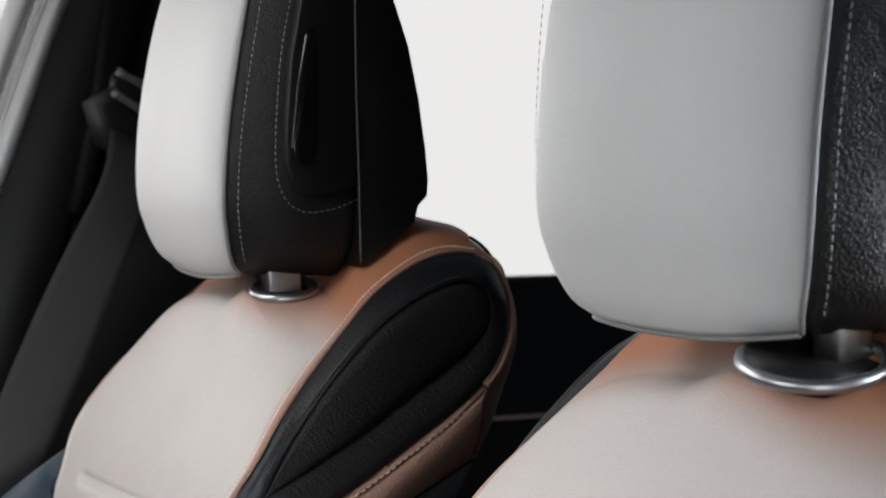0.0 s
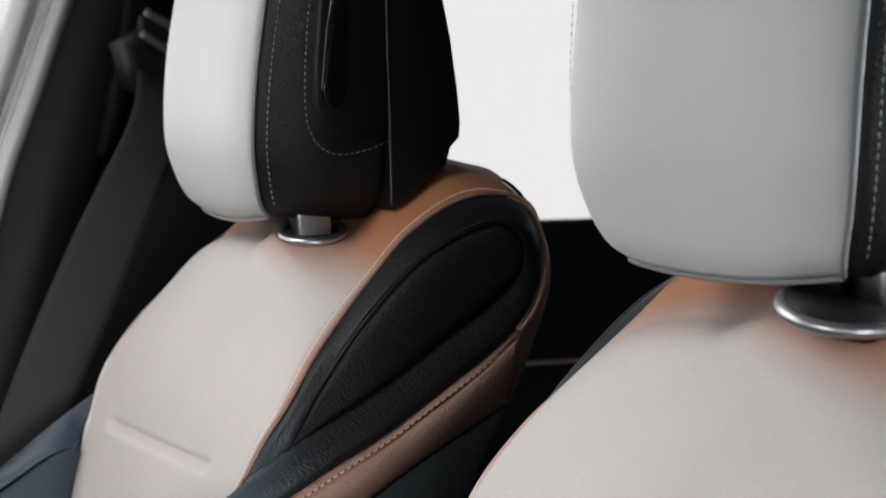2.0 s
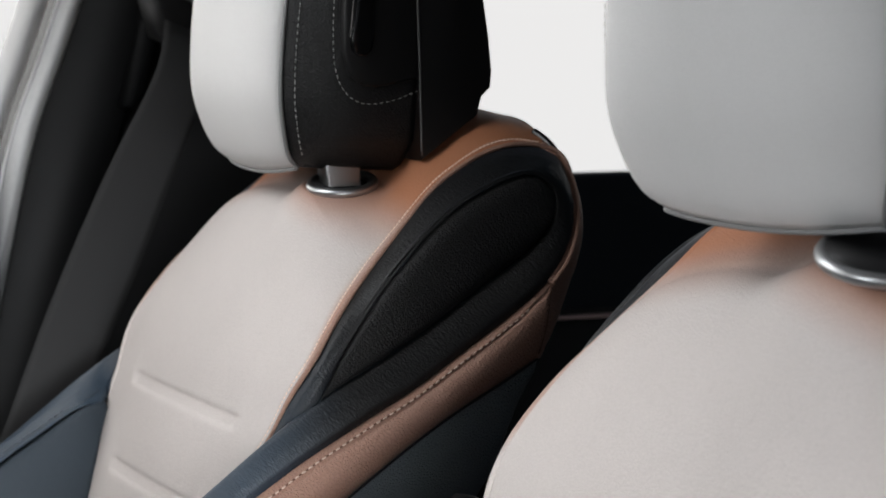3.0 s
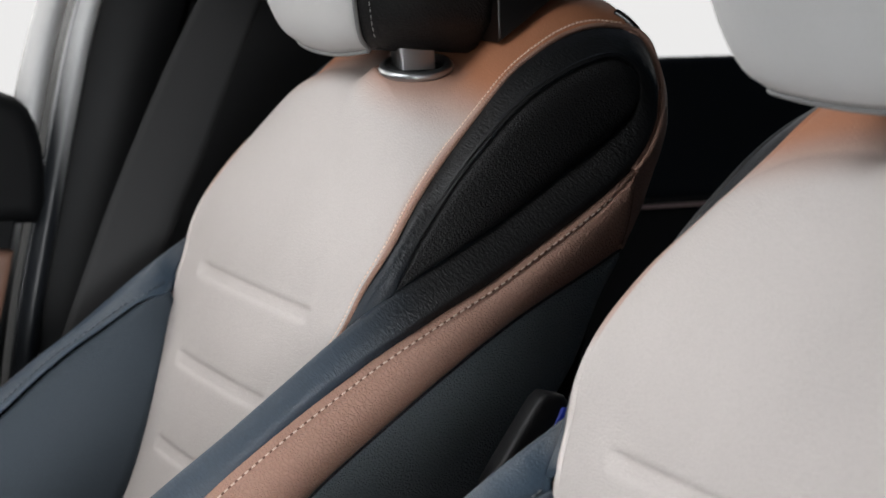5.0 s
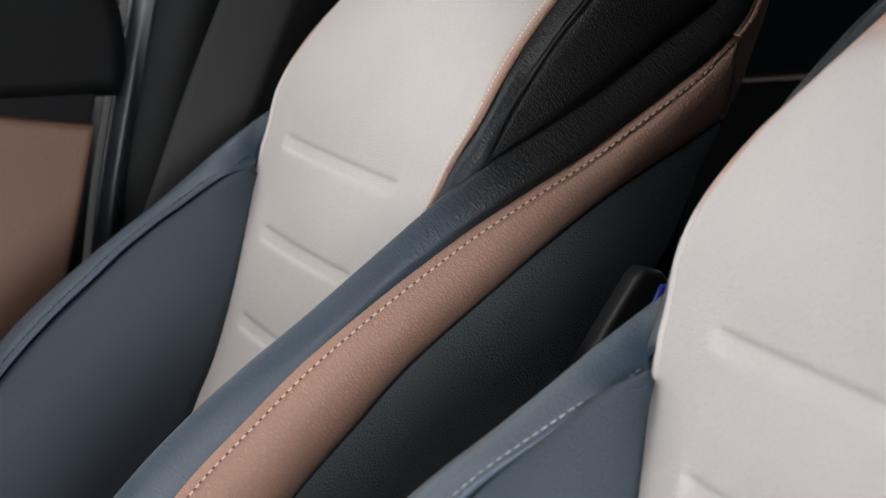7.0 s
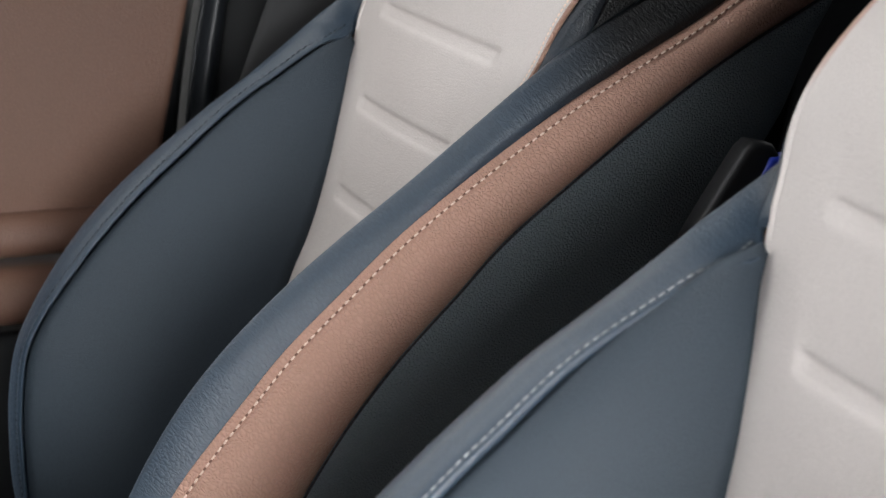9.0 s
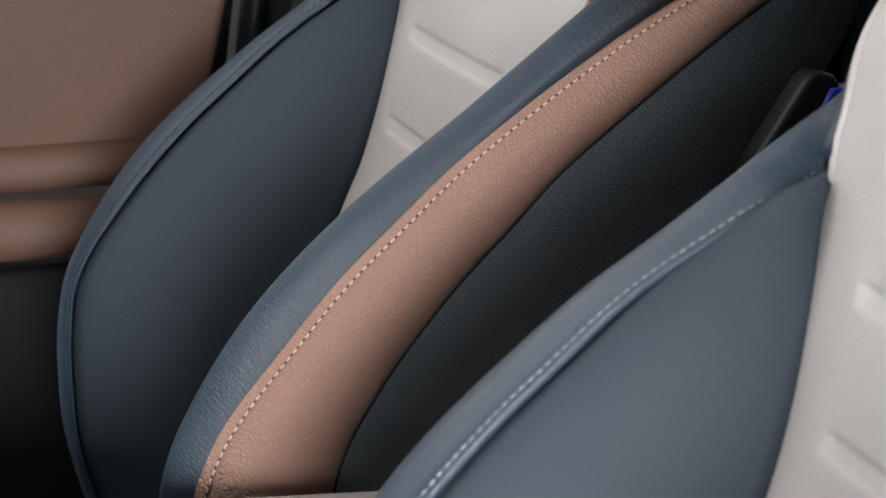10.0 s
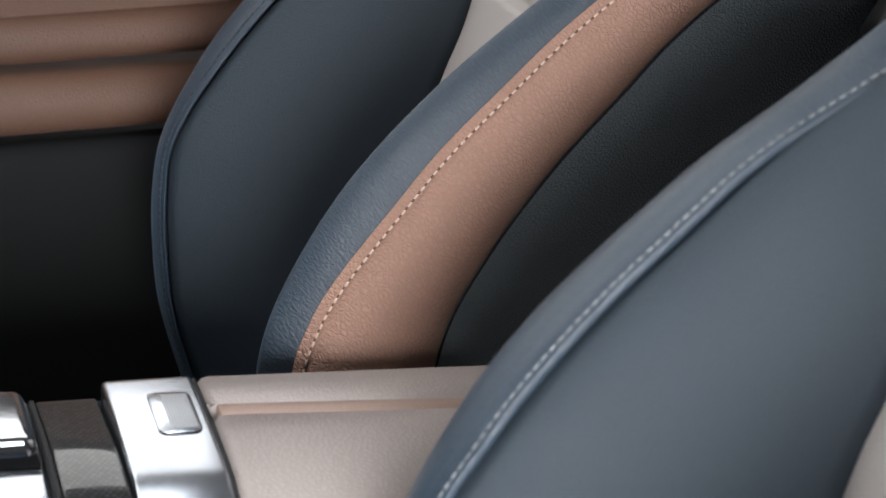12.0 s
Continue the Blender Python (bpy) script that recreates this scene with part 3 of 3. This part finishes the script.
                row += [c.lerp(d, k) + n * h for k, h in ((0.40, 0.0056), (0.68, 0.0050), (0.80, 0.0036 + 0.0004 * lip), (0.87, 0.0034 - 0.0010 * lip), (0.93, 0.0030), (0.98, 0.0022 * lip + 0.0006))]
                row += [d + n * (0.0008 * lip), d - n * 0.0020 * lip]
                row = catmull(row, 70)
            else:
                row = catmull(row + [d], 34)
            if s > 0 and low:
                # below the insert the roll is an even round
                top = (row[0] + d) / 2 + (c * 2 - row[0] - d) * 0.85
                arc = catmull([row[0] * (1 - u) ** 2 + top * (2 * u * (1 - u)) + d * u * u for u in np.linspace(0, 1, 15)], 34)
                row = [p.lerp(q, low) for p, q in zip(row, arc)]
            rows.append(row)
        roll = rows
        part("bolster_edge", shell(rows, 0.003, (0, 0, 0.45)), navy_shaded if s > 0 else navy_soft, seat, "creased blue-black leather roll along the bolster")
        band = pad(flip(BAND_LIP, s), flip(BAND_LOW, s), 0.015, out, 160, 72, 2.5, 0.003, 0.0072, 0.12)
        part("side_band", shell(band, 0.004, (0, 0, 0.5)), tan, seat, "grained tan leather side band")
        row = [on_surface(r, 0.0077) + Vector((0, -s * 0.0010, 0)) for r in band[4::2]]
        part("stitching", stitches(row, 0.0064, 0.0040, 0.00075), thread_cream, seat, "sand thread")
        part("stitch_groove", stitches(row, 0.0064, 0.0026, 0.00085, shift=2), hole, seat, "dark needle holes")
        part("rear_seam", tube(flip([(0.143, -0.2180, 0.802), (0.139, -0.2200, 0.775), (0.133, -0.2180, 0.750)], s), 0.0009, 20, 6), hole, seat, "stitched rear seam")
        part("lower_seam", tube(flip([(p[0], p[1] - 0.0003, p[2]) for p in BAND_LOW], s), 0.0009, 120, 6), black, seat, "dark seam under the side band")
        part("side_panel", shell(pad(flip(BAND_LOW, s), flip(FLANK_LOW, s), 0.006, out, 80, 12), 0.004, (0, 0, 0.5)), slate, seat, "dark leather lower side")
        a, b = catmull(flip(seam, s), 80), catmull(flip([(-0.098, -0.187, 0.668) if s > 0 else (-0.100, -0.172, 0.662)] + FACE_EDGE[1:], s), 80)
        rows = []
        for p, q in zip(a, b):
            w = min(1, (p - q).length / 0.1)
            row = []
            for k in range(17):
                u = k / 16
                h = (0.016 if s > 0 else 0.010) * w * math.sin(math.pi * u ** 0.8) - (0.0045 - 0.0012 * lip) * (1 - u) ** 8
                row.append(p.lerp(q, u) + Vector((-0.75, s * 0.5, 0.35)) * h)
            rows.append(row)
        part("bolster_pad", shell(rows, 0.004, (0, -s * 0.5, 0.3)), navy_pad, seat, "smooth blue-black leather inner bolster")
        dx = 0.001 if s > 0 else 0.010
        hem = [(p[0] + dx, p[1] - 0.0005, p[2] + 0.0003) for p in PIPING + REAR[1:]]
        part("piping", tube(flip(hem, s), 0.0020, 200, 10), tan, seat, "tan leather hem")
        part("rear_band", shell(loft([flip(REAR + [(0.138, -0.218, 0.775), (0.132, -0.218, 0.746)], s), flip(REAR_OUT, s), flip([(p[0] + 0.004, p[1] + 0.05 * min(1, k / 3), p[2] - 0.002) for k, p in enumerate(REAR_OUT)], s)], 60, 6), 0.004, (0, 0, 0.8)), tan, seat, "tan leather rear edge")
        if s < 0:
            foot = [on_surface(r[::-1], 0.0076 + 0.0010 * lip) + Vector((-0.5, -0.6, 0.5)) * 0.0006 for r in roll[148::3]]
            part("stitching", stitches(foot, 0.0060, 0.0044, 0.0007), row_thread, seat, "bolster seam thread")
    return seat


def headrest():
    rest = empty("headrest", "pale leather headrest with black leather sides above the backrest", "headrest", "front headrests")
    # height, half width, front
    hw = [(0.893, 0.076, -0.017), (0.903, 0.084, -0.028), (0.925, 0.093, -0.036), (0.955, 0.099, -0.041), (1.005, 0.1005, -0.039), (1.06, 0.1005, -0.032), (1.12, 0.099, -0.021), (1.17, 0.093, -0.007), (1.20, 0.078, 0.013)]
    edge = catmull([(x, -w, z) for z, w, x in hw], 60)
    rows = []
    for i, p in enumerate(edge):
        crown = 0.0145 * math.sin(math.pi * min(1, 0.12 + i / 70))
        row = []
        for k in range(113):
            across = math.sin(math.pi / 2 * (k / 56 - 1))
            sag = 0.006 * (1 - across ** 2) * max(0, 1 - i / 10)
            row.append(Vector((p.x - crown * math.sqrt(max(0.0, 1 - abs(across) ** 4.2)), -p.y * across, p.z - sag)))
        rows.append(row)
    part("face", shell(rows, 0.006, (0.1, 0, 1.0)), headrest_pale, rest, "pale leather front")
    part("piping", tube([p + Vector((0.001, 0, -0.0012)) for p in rows[0][::8]], 0.0017, 60), grey_piping, rest, "grey leather piping along the bottom")
    core = [(-0.012, 0.893), (0.030, 0.889), (0.072, 0.894), (0.068, 1.19), (0.02, 1.19), (-0.002, 1.13), (-0.018, 1.0), (-0.020, 0.93)]
    part("core", slab(core, -0.084, 0.084, 0.006), black, rest, "black leather underside")
    for s in (1, -1):
        front = [p + Vector((0.0 if s > 0 else 0.004, 0, 0)) for p in catmull([(x, -w, z) for z, w, x in hw], 60)]
        rows = []
        for i, p in enumerate(front):
            row = []
            x1 = 0.068
            for k in range(15):
                u = k / 14
                y = p.y - 0.0305 * math.sin(math.pi / 2 * min(1, u * 1.8)) * min(1, 0.25 + i / 8)
                z = p.z - (0.004 * u * max(0, 1 - i / 12))
                row.append(Vector((p.x + (x1 - p.x) * u, y * s, z)))
            rows.append(row)
        part("side_panel", shell(rows, 0.004, (0.03, 0, 1.0)), black, rest, "grained black leather side")
        part("piping", tube(flip([(p[0] + 0.0010, p[1] - 0.0012, p[2]) for p in front], s), 0.0018, 80), grey_piping, rest, "grey leather piping")
        if s > 0:
            part("stitching", stitches(flip([(p.x + 0.010, p.y - 0.0092, p.z) for p in front[3:]], s), 0.0056, 0.0036, 0.00035), thread_grey, rest, "pale thread")
        rim = [(0.012, -0.1335, 1.165), (0.004, -0.1335, 1.12), (-0.004, -0.1335, 1.074), (-0.008, -0.1335, 1.02), (-0.008, -0.1335, 0.985), (-0.004, -0.1330, 0.966), (0.006, -0.1325, 0.952), (0.022, -0.132, 0.946), (0.046, -0.132, 0.949), (0.068, -0.132, 0.957)]
        part("stitching", stitches(flip(rim, s), 0.0054, 0.0034, 0.00035), thread_grey, rest, "pale thread")
        plate = [(0.022, 1.165), (0.013, 1.12), (0.005, 1.074), (0.001, 1.02), (0.001, 0.988), (0.006, 0.970), (0.015, 0.962), (0.028, 0.959), (0.0665, 0.966), (0.0645, 1.165)]
        lo, hi = (-0.1345, -0.12) if s > 0 else (0.12, 0.1345)
        part("control_plate", slab(plate, lo, hi, 0.003), plastic, rest, "smooth black plastic plate")
        lo, hi = (-0.1368, -0.13) if s > 0 else (0.13, 0.1368)
        tongue = [(0.0165, 1.092), (0.0200, 1.098), (0.0235, 1.098), (0.0255, 1.090), (0.0275, 1.050), (0.0265, 1.000), (0.0245, 0.989), (0.0190, 0.984), (0.0120, 0.984), (0.0065, 0.989), (0.0050, 1.000), (0.0095, 1.050)]
        part("release_slide", slab(tongue, lo, hi, 0.0026, 4), gloss, rest, "glossy black adjuster slide")
    shell_out = [(0.060, 1.195), (0.062, 1.066), (0.068, 0.900), (0.118, 0.936), (0.122, 0.951), (0.130, 0.959), (0.131, 0.972), (0.128, 1.0), (0.121, 1.043), (0.111, 1.086), (0.097, 1.124), (0.083, 1.16), (0.07, 1.195)]
    part("rear_shell", slab(shell_out, -0.1365, 0.1365, 0.002), plastic, rest, "black plastic rear shell")
    for s in (1, -1):
        part("shell_edge", tube(flip([(0.0605, -0.1366, 1.192), (0.0622, -0.1368, 1.066), (0.0655, -0.1368, 0.98), (0.0680, -0.1366, 0.904)], s), 0.0009, 30, 6), shell_line, rest, "dark grey shell edge")
    for y in (-0.077,):
        part("post", slab([(0.008, 0.862), (0.038, 0.862), (0.034, 0.93), (0.001, 0.93)], y - 0.010, y + 0.010, 0.003), post_metal, rest, "grey metal headrest post")
    return rest


car_seat("car_seat", "pale beige and blue-black leather car seat beside the far door", thread_dark, (0.0237, -0.077, 0.8785, 0.0262))
near_seat = car_seat("car_seat", "pale beige and blue-black leather car seat beside the open door", thread_white, (0.024, -0.077, 0.8900, 0.042), 0.010, 1.0)
near_seat.matrix_world = pose(-0.012, -0.76, 0.003)
rest = headrest()
copy_thing(rest, pose(-0.007, -0.764, 0.016, 0, 0, 16))

# ---- far side of the car ----
door = empty("door_1", "closed far car door with tan insert and black top", "door", "", "structure")
part("upper_trim", slab([(-1.4, 0.70), (-0.155, 0.70), (-0.148, 0.722), (-0.1475, 0.750), (-0.150, 0.775), (-0.155, 0.796), (-0.163, 0.812), (-0.175, 0.823), (-0.190, 0.829), (-0.22, 0.832), (-1.4, 0.842)], 0.412, 0.50, 0.020, 7), door_top, door, "black soft door top")
part("middle_trim", slab([(-1.4, 0.60), (-0.200, 0.60), (-0.176, 0.715), (-1.4, 0.715)], 0.4195, 0.50, 0.004), door_top, door, "black door trim below the seam")
part("insert", slab([(-1.4, 0.45), (-0.236, 0.45), (-0.214, 0.543), (-0.185, 0.677), (-0.31, 0.694), (-1.4, 0.80)], 0.40, 0.46, 0.008, 4), door_tan, door, "tan leather door insert")
part("ledge", slab([(-1.4, 0.444), (-0.24, 0.444), (-0.232, 0.487), (-1.4, 0.487)], 0.383, 0.46, 0.019, 7), door_tan, door, "tan leather door ledge")
part("armrest", slab([(-1.4, 0.385), (-0.25, 0.385), (-0.24, 0.440), (-1.4, 0.440)], 0.362, 0.46, 0.025, 8), door_tan, door, "tan leather door armrest")
part("lower_trim", slab([(-1.4, 0.0), (-0.20, 0.0), (-0.25, 0.378), (-1.4, 0.378)], 0.368, 0.48, 0.022, 6), soft_plastic, door, "dark lower door trim")

strip_line = [(0.052, 0.43, 1.30), (-0.014, 0.43, 1.144), (-0.074, 0.43, 0.981), (-0.109, 0.43, 0.883), (-0.144, 0.43, 0.721), (-0.173, 0.43, 0.562), (-0.20, 0.43, 0.30)]


def ribbon(line, left, right, depth, lift, n=50, m=12):
    """A rounded profile that follows a line, from left to right of it."""
    rows = []
    for p in catmull(line, n):
        rows.append([Vector((p.x + left + (right - left) * k / m, p.y + lift - depth * math.sin(math.pi * k / m), p.z)) for k in range(m + 1)])
    return shell(rows, 0.01, (0, 2, 0.8))


pillar = empty("wall_pillar", "black pillar trim with a pale grey edge", "pillar", "", "structure")
part("trim_panel", slab([(-0.19, 0.0), (0.40, 0.0), (0.40, 0.80), (0.37, 1.0), (0.32, 1.30), (0.05, 1.30), (-0.02, 1.12), (-0.11, 0.86), (-0.17, 0.55)], 0.455, 0.55, 0.01), pillar_plastic, pillar, "black pillar cover")
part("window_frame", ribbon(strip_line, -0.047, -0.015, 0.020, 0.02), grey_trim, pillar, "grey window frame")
part("edge_strip", ribbon(strip_line, -0.010, 0.015, 0.011, 0.005), seal, pillar, "grey edge strip with shade painted below")
# white tube added as the strip's edge highlight, its lower end shaded by colour
part("strip_highlight", tube([(p[0] - 0.010, p[1] + 0.003, p[2]) for p in strip_line], 0.0022, 60, 8), seal_highlight, pillar, "thin highlight line painted along the strip")
part("pillar_cover", ribbon(strip_line, 0.012, 0.110, 0.018, 0.02), pillar_plastic, pillar, "rounded black pillar cover")
part("height_adjuster", slab([(0.038, 1.15), (0.079, 1.15), (0.042, 1.02), (0.020, 0.935), (0.006, 0.919), (-0.004, 0.926), (0.017, 1.016)], 0.415, 0.45, 0.008), door_top, pillar, "dark belt height adjuster")

rear_door = empty("door_2", "far rear door with a dark top and a thin trim line", "door", "", "structure")
part("upper_panel", slab([(0.38, 0.668), (1.3, 0.668), (1.3, 0.833), (0.38, 0.833)], 0.55, 0.60, 0.02, 5), navy_door, rear_door, "dark blue rear door top")
part("lower_panel", slab([(0.38, 0.0), (1.3, 0.0), (1.3, 0.658), (0.38, 0.658)], 0.555, 0.60, 0.01), soft_plastic, rear_door, "dark rear door panel")
part("backing", box((0.39, 0.575, 0.0), (1.3, 0.598, 0.80)), gap, rear_door, "dark door backing")
part("trim_line", box((0.40, 0.550, 0.660), (1.3, 0.56, 0.6640), 0.001), trim_metal, rear_door, "thin bright trim line")

belt = empty("seat_belt", "black seat belt hanging from the pillar", "seat belt")
LEFT = [(0.016, 0.345, 1.012), (-0.006, 0.312, 0.961), (-0.061, 0.305, 0.860), (-0.115, 0.305, 0.741), (-0.166, 0.305, 0.611), (-0.225, 0.305, 0.46), (-0.275, 0.305, 0.32)]
RIGHT = [(0.066, 0.335, 0.992), (0.043, 0.302, 0.945), (0.004, 0.295, 0.857), (-0.025, 0.295, 0.785), (-0.066, 0.295, 0.690), (-0.135, 0.295, 0.52), (-0.205, 0.295, 0.35)]
strap_rows = [[a.lerp(c, k / 8) - Vector((0, 0.0015 * math.sin(math.pi * k / 8), 0)) for k in range(9)] for a, c in zip(catmull(LEFT, 40), catmull(RIGHT, 40))]
part("strap", shell(strap_rows, 0.0014, (0.2, 1.0, 0.8)), webbing, belt, "black woven strap")
part("guide", slab([(0.0, 1.038), (0.030, 1.055), (0.085, 1.050), (0.090, 1.000), (0.045, 0.978), (0.014, 0.994)], 0.350, 0.40, 0.010, 4), plastic, belt, "black belt guide loop")
part("guide_bar", tube([(0.018, 0.332, 1.070), (0.045, 0.328, 1.055), (0.078, 0.332, 1.037)], 0.0045, 12, 10), guide_metal, belt, "grey metal guide bar")
part("guide_bar", tube([(0.014, 0.332, 1.049), (0.040, 0.328, 1.032), (0.072, 0.332, 1.012)], 0.0045, 12, 10), guide_metal, belt, "grey metal guide bar")
part("guide_plate", slab([(0.017, 1.066), (0.078, 1.034), (0.074, 1.016), (0.015, 1.052)], 0.334, 0.352, 0.003), plastic, belt, "dark guide plate")

buckle = empty("belt_buckle", "black seat belt buckle beside the seat base", "buckle")
part("body", slab([(-0.010, 0.590), (0.000, 0.606), (0.030, 0.650), (0.037, 0.6555), (0.052, 0.652), (0.060, 0.640), (0.054, 0.600), (0.034, 0.570)], -0.285, -0.262, 0.005, 4), buckle_plastic, buckle)
part("blue_piece", slab([(0.033, 0.612), (0.048, 0.644), (0.064, 0.644), (0.062, 0.604)], -0.288, -0.270, 0.003), plain_blue, buckle, "small blue piece on the buckle's right side")
part("stalk", tube([(0.016, -0.273, 0.585), (0.003, -0.270, 0.45), (0.0, -0.262, 0.25), (0.0, -0.262, 0.02)], 0.011, 16, 10), plastic, buckle)


# ---- centre console ----
def along(profile, x0, x1, bevel=0.0, seg=3):
    """A bar along the car with a profile in y and z."""
    bm = bmesh.new()
    a = [bm.verts.new((x0, y, z)) for y, z in profile]
    b = [bm.verts.new((x1, y, z)) for y, z in profile]
    fa, fb = bm.faces.new(a), bm.faces.new(b)
    for i in range(len(a)):
        bm.faces.new((a[i], a[(i + 1) % len(a)], b[(i + 1) % len(a)], b[i]))
    if bevel:
        bmesh.ops.recalc_face_normals(bm, faces=bm.faces)
        bmesh.ops.bevel(bm, geom=list(fa.edges) + list(fb.edges), offset=bevel, segments=seg, affect="EDGES", profile=0.5)
    return bm


def crest_profile(tilts, top, low, end):
    """Profile that starts at the far edge and leans over by degrees towards its near edge."""
    pts = [(tilts[0][0], low), (tilts[0][0], top - 0.004), (tilts[0][0] - 0.0012, top - 0.0012)]
    y, z = tilts[0][0] - 0.004, top
    pts.append((y, z))
    while y > tilts[-1][0]:
        y -= 0.003
        z -= 0.003 * math.tan(radians(float(np.interp(-y, [-t[0] for t in tilts], [t[1] for t in tilts]))))
        pts.append((y, z))
    return pts + [(end, low)]


def dome(y0, y1, top, drop_y, low, n=14):
    """Profile that is flat on top and rounds down at its near side."""
    pts = [(y1, low), (y1, top - 0.004), (y1 - 0.003, top)]
    for k in range(n + 1):
        a = math.pi / 2 * k / n
        pts.append((drop_y - (drop_y - y0) * math.sin(a), top - (top - low) * 0.55 * (1 - math.cos(a))))
    return pts + [(y0, low)]


tilt_m = Matrix.Translation((-0.45, 0, 0.425)) @ pose(0, 0, 0, 0, 4.6, 0) @ Matrix.Translation((0.45, 0, -0.425))


def skew(bm):
    """The seam between the cushions runs a little aslant."""
    for v in bm.verts:
        if -0.391 < v.co.y < -0.355:
            v.co.y += 0.045 * (-0.30 - v.co.x)
    return bm


arm = empty("armrest", "beige leather centre armrest with a sunken seam", "armrest")
part("far_cushion", skew(along(dome(-0.3685, -0.314, 0.4255, -0.3665, 0.33), -0.4546, 0.06, 0.007)), beige, arm)
part("seam", skew(along([(-0.385, 0.33), (-0.361, 0.33), (-0.361, 0.4230), (-0.364, 0.4253), (-0.372, 0.4256), (-0.380, 0.4248), (-0.384, 0.4220), (-0.385, 0.415)], -0.4500, 0.055, 0.002)), seam_beige, arm, "rose-beige leather seam")
part("near_cushion", skew(along(dome(-0.505, -0.3755, 0.4245, -0.40, 0.28, 22), -0.4542, 0.06, 0.007)), beige, arm)
arm.matrix_world = Matrix.Translation((0, 0, 0.002)) @ tilt_m
console = empty("centre_console", "centre console with satin metal cap and carbon trim", "console")
part("base", along([(-0.49, 0.0), (-0.318, 0.0), (-0.318, 0.298), (-0.49, 0.298)], -1.2, 0.06, 0.005), soft_plastic, console)
CAP = ((-0.312, 1), (-0.43, 8), (-0.445, 20), (-0.485, 30), (-0.494, 60))


def height_at(tilts, top, y):
    """Height of such a profile at y."""
    pts = crest_profile(tilts, top, 0.0, 0.0)[3:-1]
    return float(np.interp(-y, [-p[0] for p in pts], [p[1] for p in pts]))


part("cap", along(crest_profile(CAP, 0.428, 0.28, -0.496), -0.510, -0.4565, 0.0035), satin, console, "satin aluminium cap")
part("cap_edge", along(crest_profile(CAP, 0.4265, 0.28, -0.495), -0.4562, -0.4548), gap, console, "black gap strip")


def plate(hx, hy, r, z0, z1, bevel):
    """A flat plate with round corners."""
    corners = [(sx * (hx - r) + r * math.cos(a), sy * (hy - r) + r * math.sin(a)) for sx, sy, q in ((1, 1, 0), (-1, 1, 1), (-1, -1, 2), (1, -1, 3)) for a in (math.pi / 2 * (q + k / 6) for k in range(7))]
    bm = bmesh.new()
    low, top = [bm.verts.new((x, y, z0)) for x, y in corners], [bm.verts.new((x, y, z1)) for x, y in corners]
    bm.faces.new(low[::-1])
    lid = bm.faces.new(top)
    for k in range(len(low)):
        j = (k + 1) % len(low)
        bm.faces.new((low[k], low[j], top[j], top[k]))
    bmesh.ops.bevel(bm, geom=list(lid.edges), offset=bevel, segments=3, affect="EDGES", profile=0.5)
    return bm


button = part("button", plate(0.0122, 0.0255, 0.005, -0.004, 0.0007, 0.0006), satin, console, "ribbed metal button")
button.matrix_local = pose(-0.4752, -0.364, height_at(CAP, 0.428, -0.364) + 0.0002, 3.9, 0, 0)
part("gap", plate(0.01245, 0.02575, 0.0052, -0.004, 0.00035, 0.0002), gloss, button, "dark button gap")
# darker bed: the shade between the ribs as colour
part("rib_bed", box((-0.0052, -0.0218, -0.002), (0.0106, 0.0218, 0.0009), 0.0006, 2), groove_shade, button, "bed under the ribs with groove shade in its colour")
for k in range(9):
    x = -0.0048 + k * 0.0017
    part("rib", box((x, -0.0215, 0.0004), (x + 0.00095, 0.0215, 0.0015), 0.0003, 1), dull, button, "", False)
TRIM = ((-0.310, -3), (-0.386, -1.5), (-0.394, 2), (-0.438, 8), (-0.448, 13), (-0.470, 24), (-0.478, 50))
part("carbon_trim", along(crest_profile(TRIM, 0.417, 0.28, -0.480), -0.5482, -0.512, 0.002), carbon, console, "glossy black carbon weave trim")
part("trim_gap", along(crest_profile(TRIM, 0.4185, 0.28, -0.479), -0.5515, -0.5486, 0.001), gap, console, "black gap strip")
part("switch_plate", along(crest_profile(CAP, 0.4185, 0.28, -0.496), -0.90, -0.552, 0.003), satin, console, "satin metal switch plate")
part("switch", along(crest_profile(((-0.314, 0), (-0.38, 4), (-0.388, 40), (-0.392, 70)), 0.4265, 0.41, -0.393), -0.70, -0.5545, 0.008, 6), polished, console, "polished metal rocker switch")
part("switch_slot", along([(-0.400, 0.40), (-0.318, 0.40), (-0.318, 0.4165), (-0.400, 0.4165)], -0.70, -0.5535, 0.001), gloss, console, "black slot under the switch")
console.matrix_world = Matrix.Translation((-0.45, 0, 0.425)) @ pose(0, 0, 0, 0, 3.0, 0) @ Matrix.Translation((0.45, 0, -0.425))
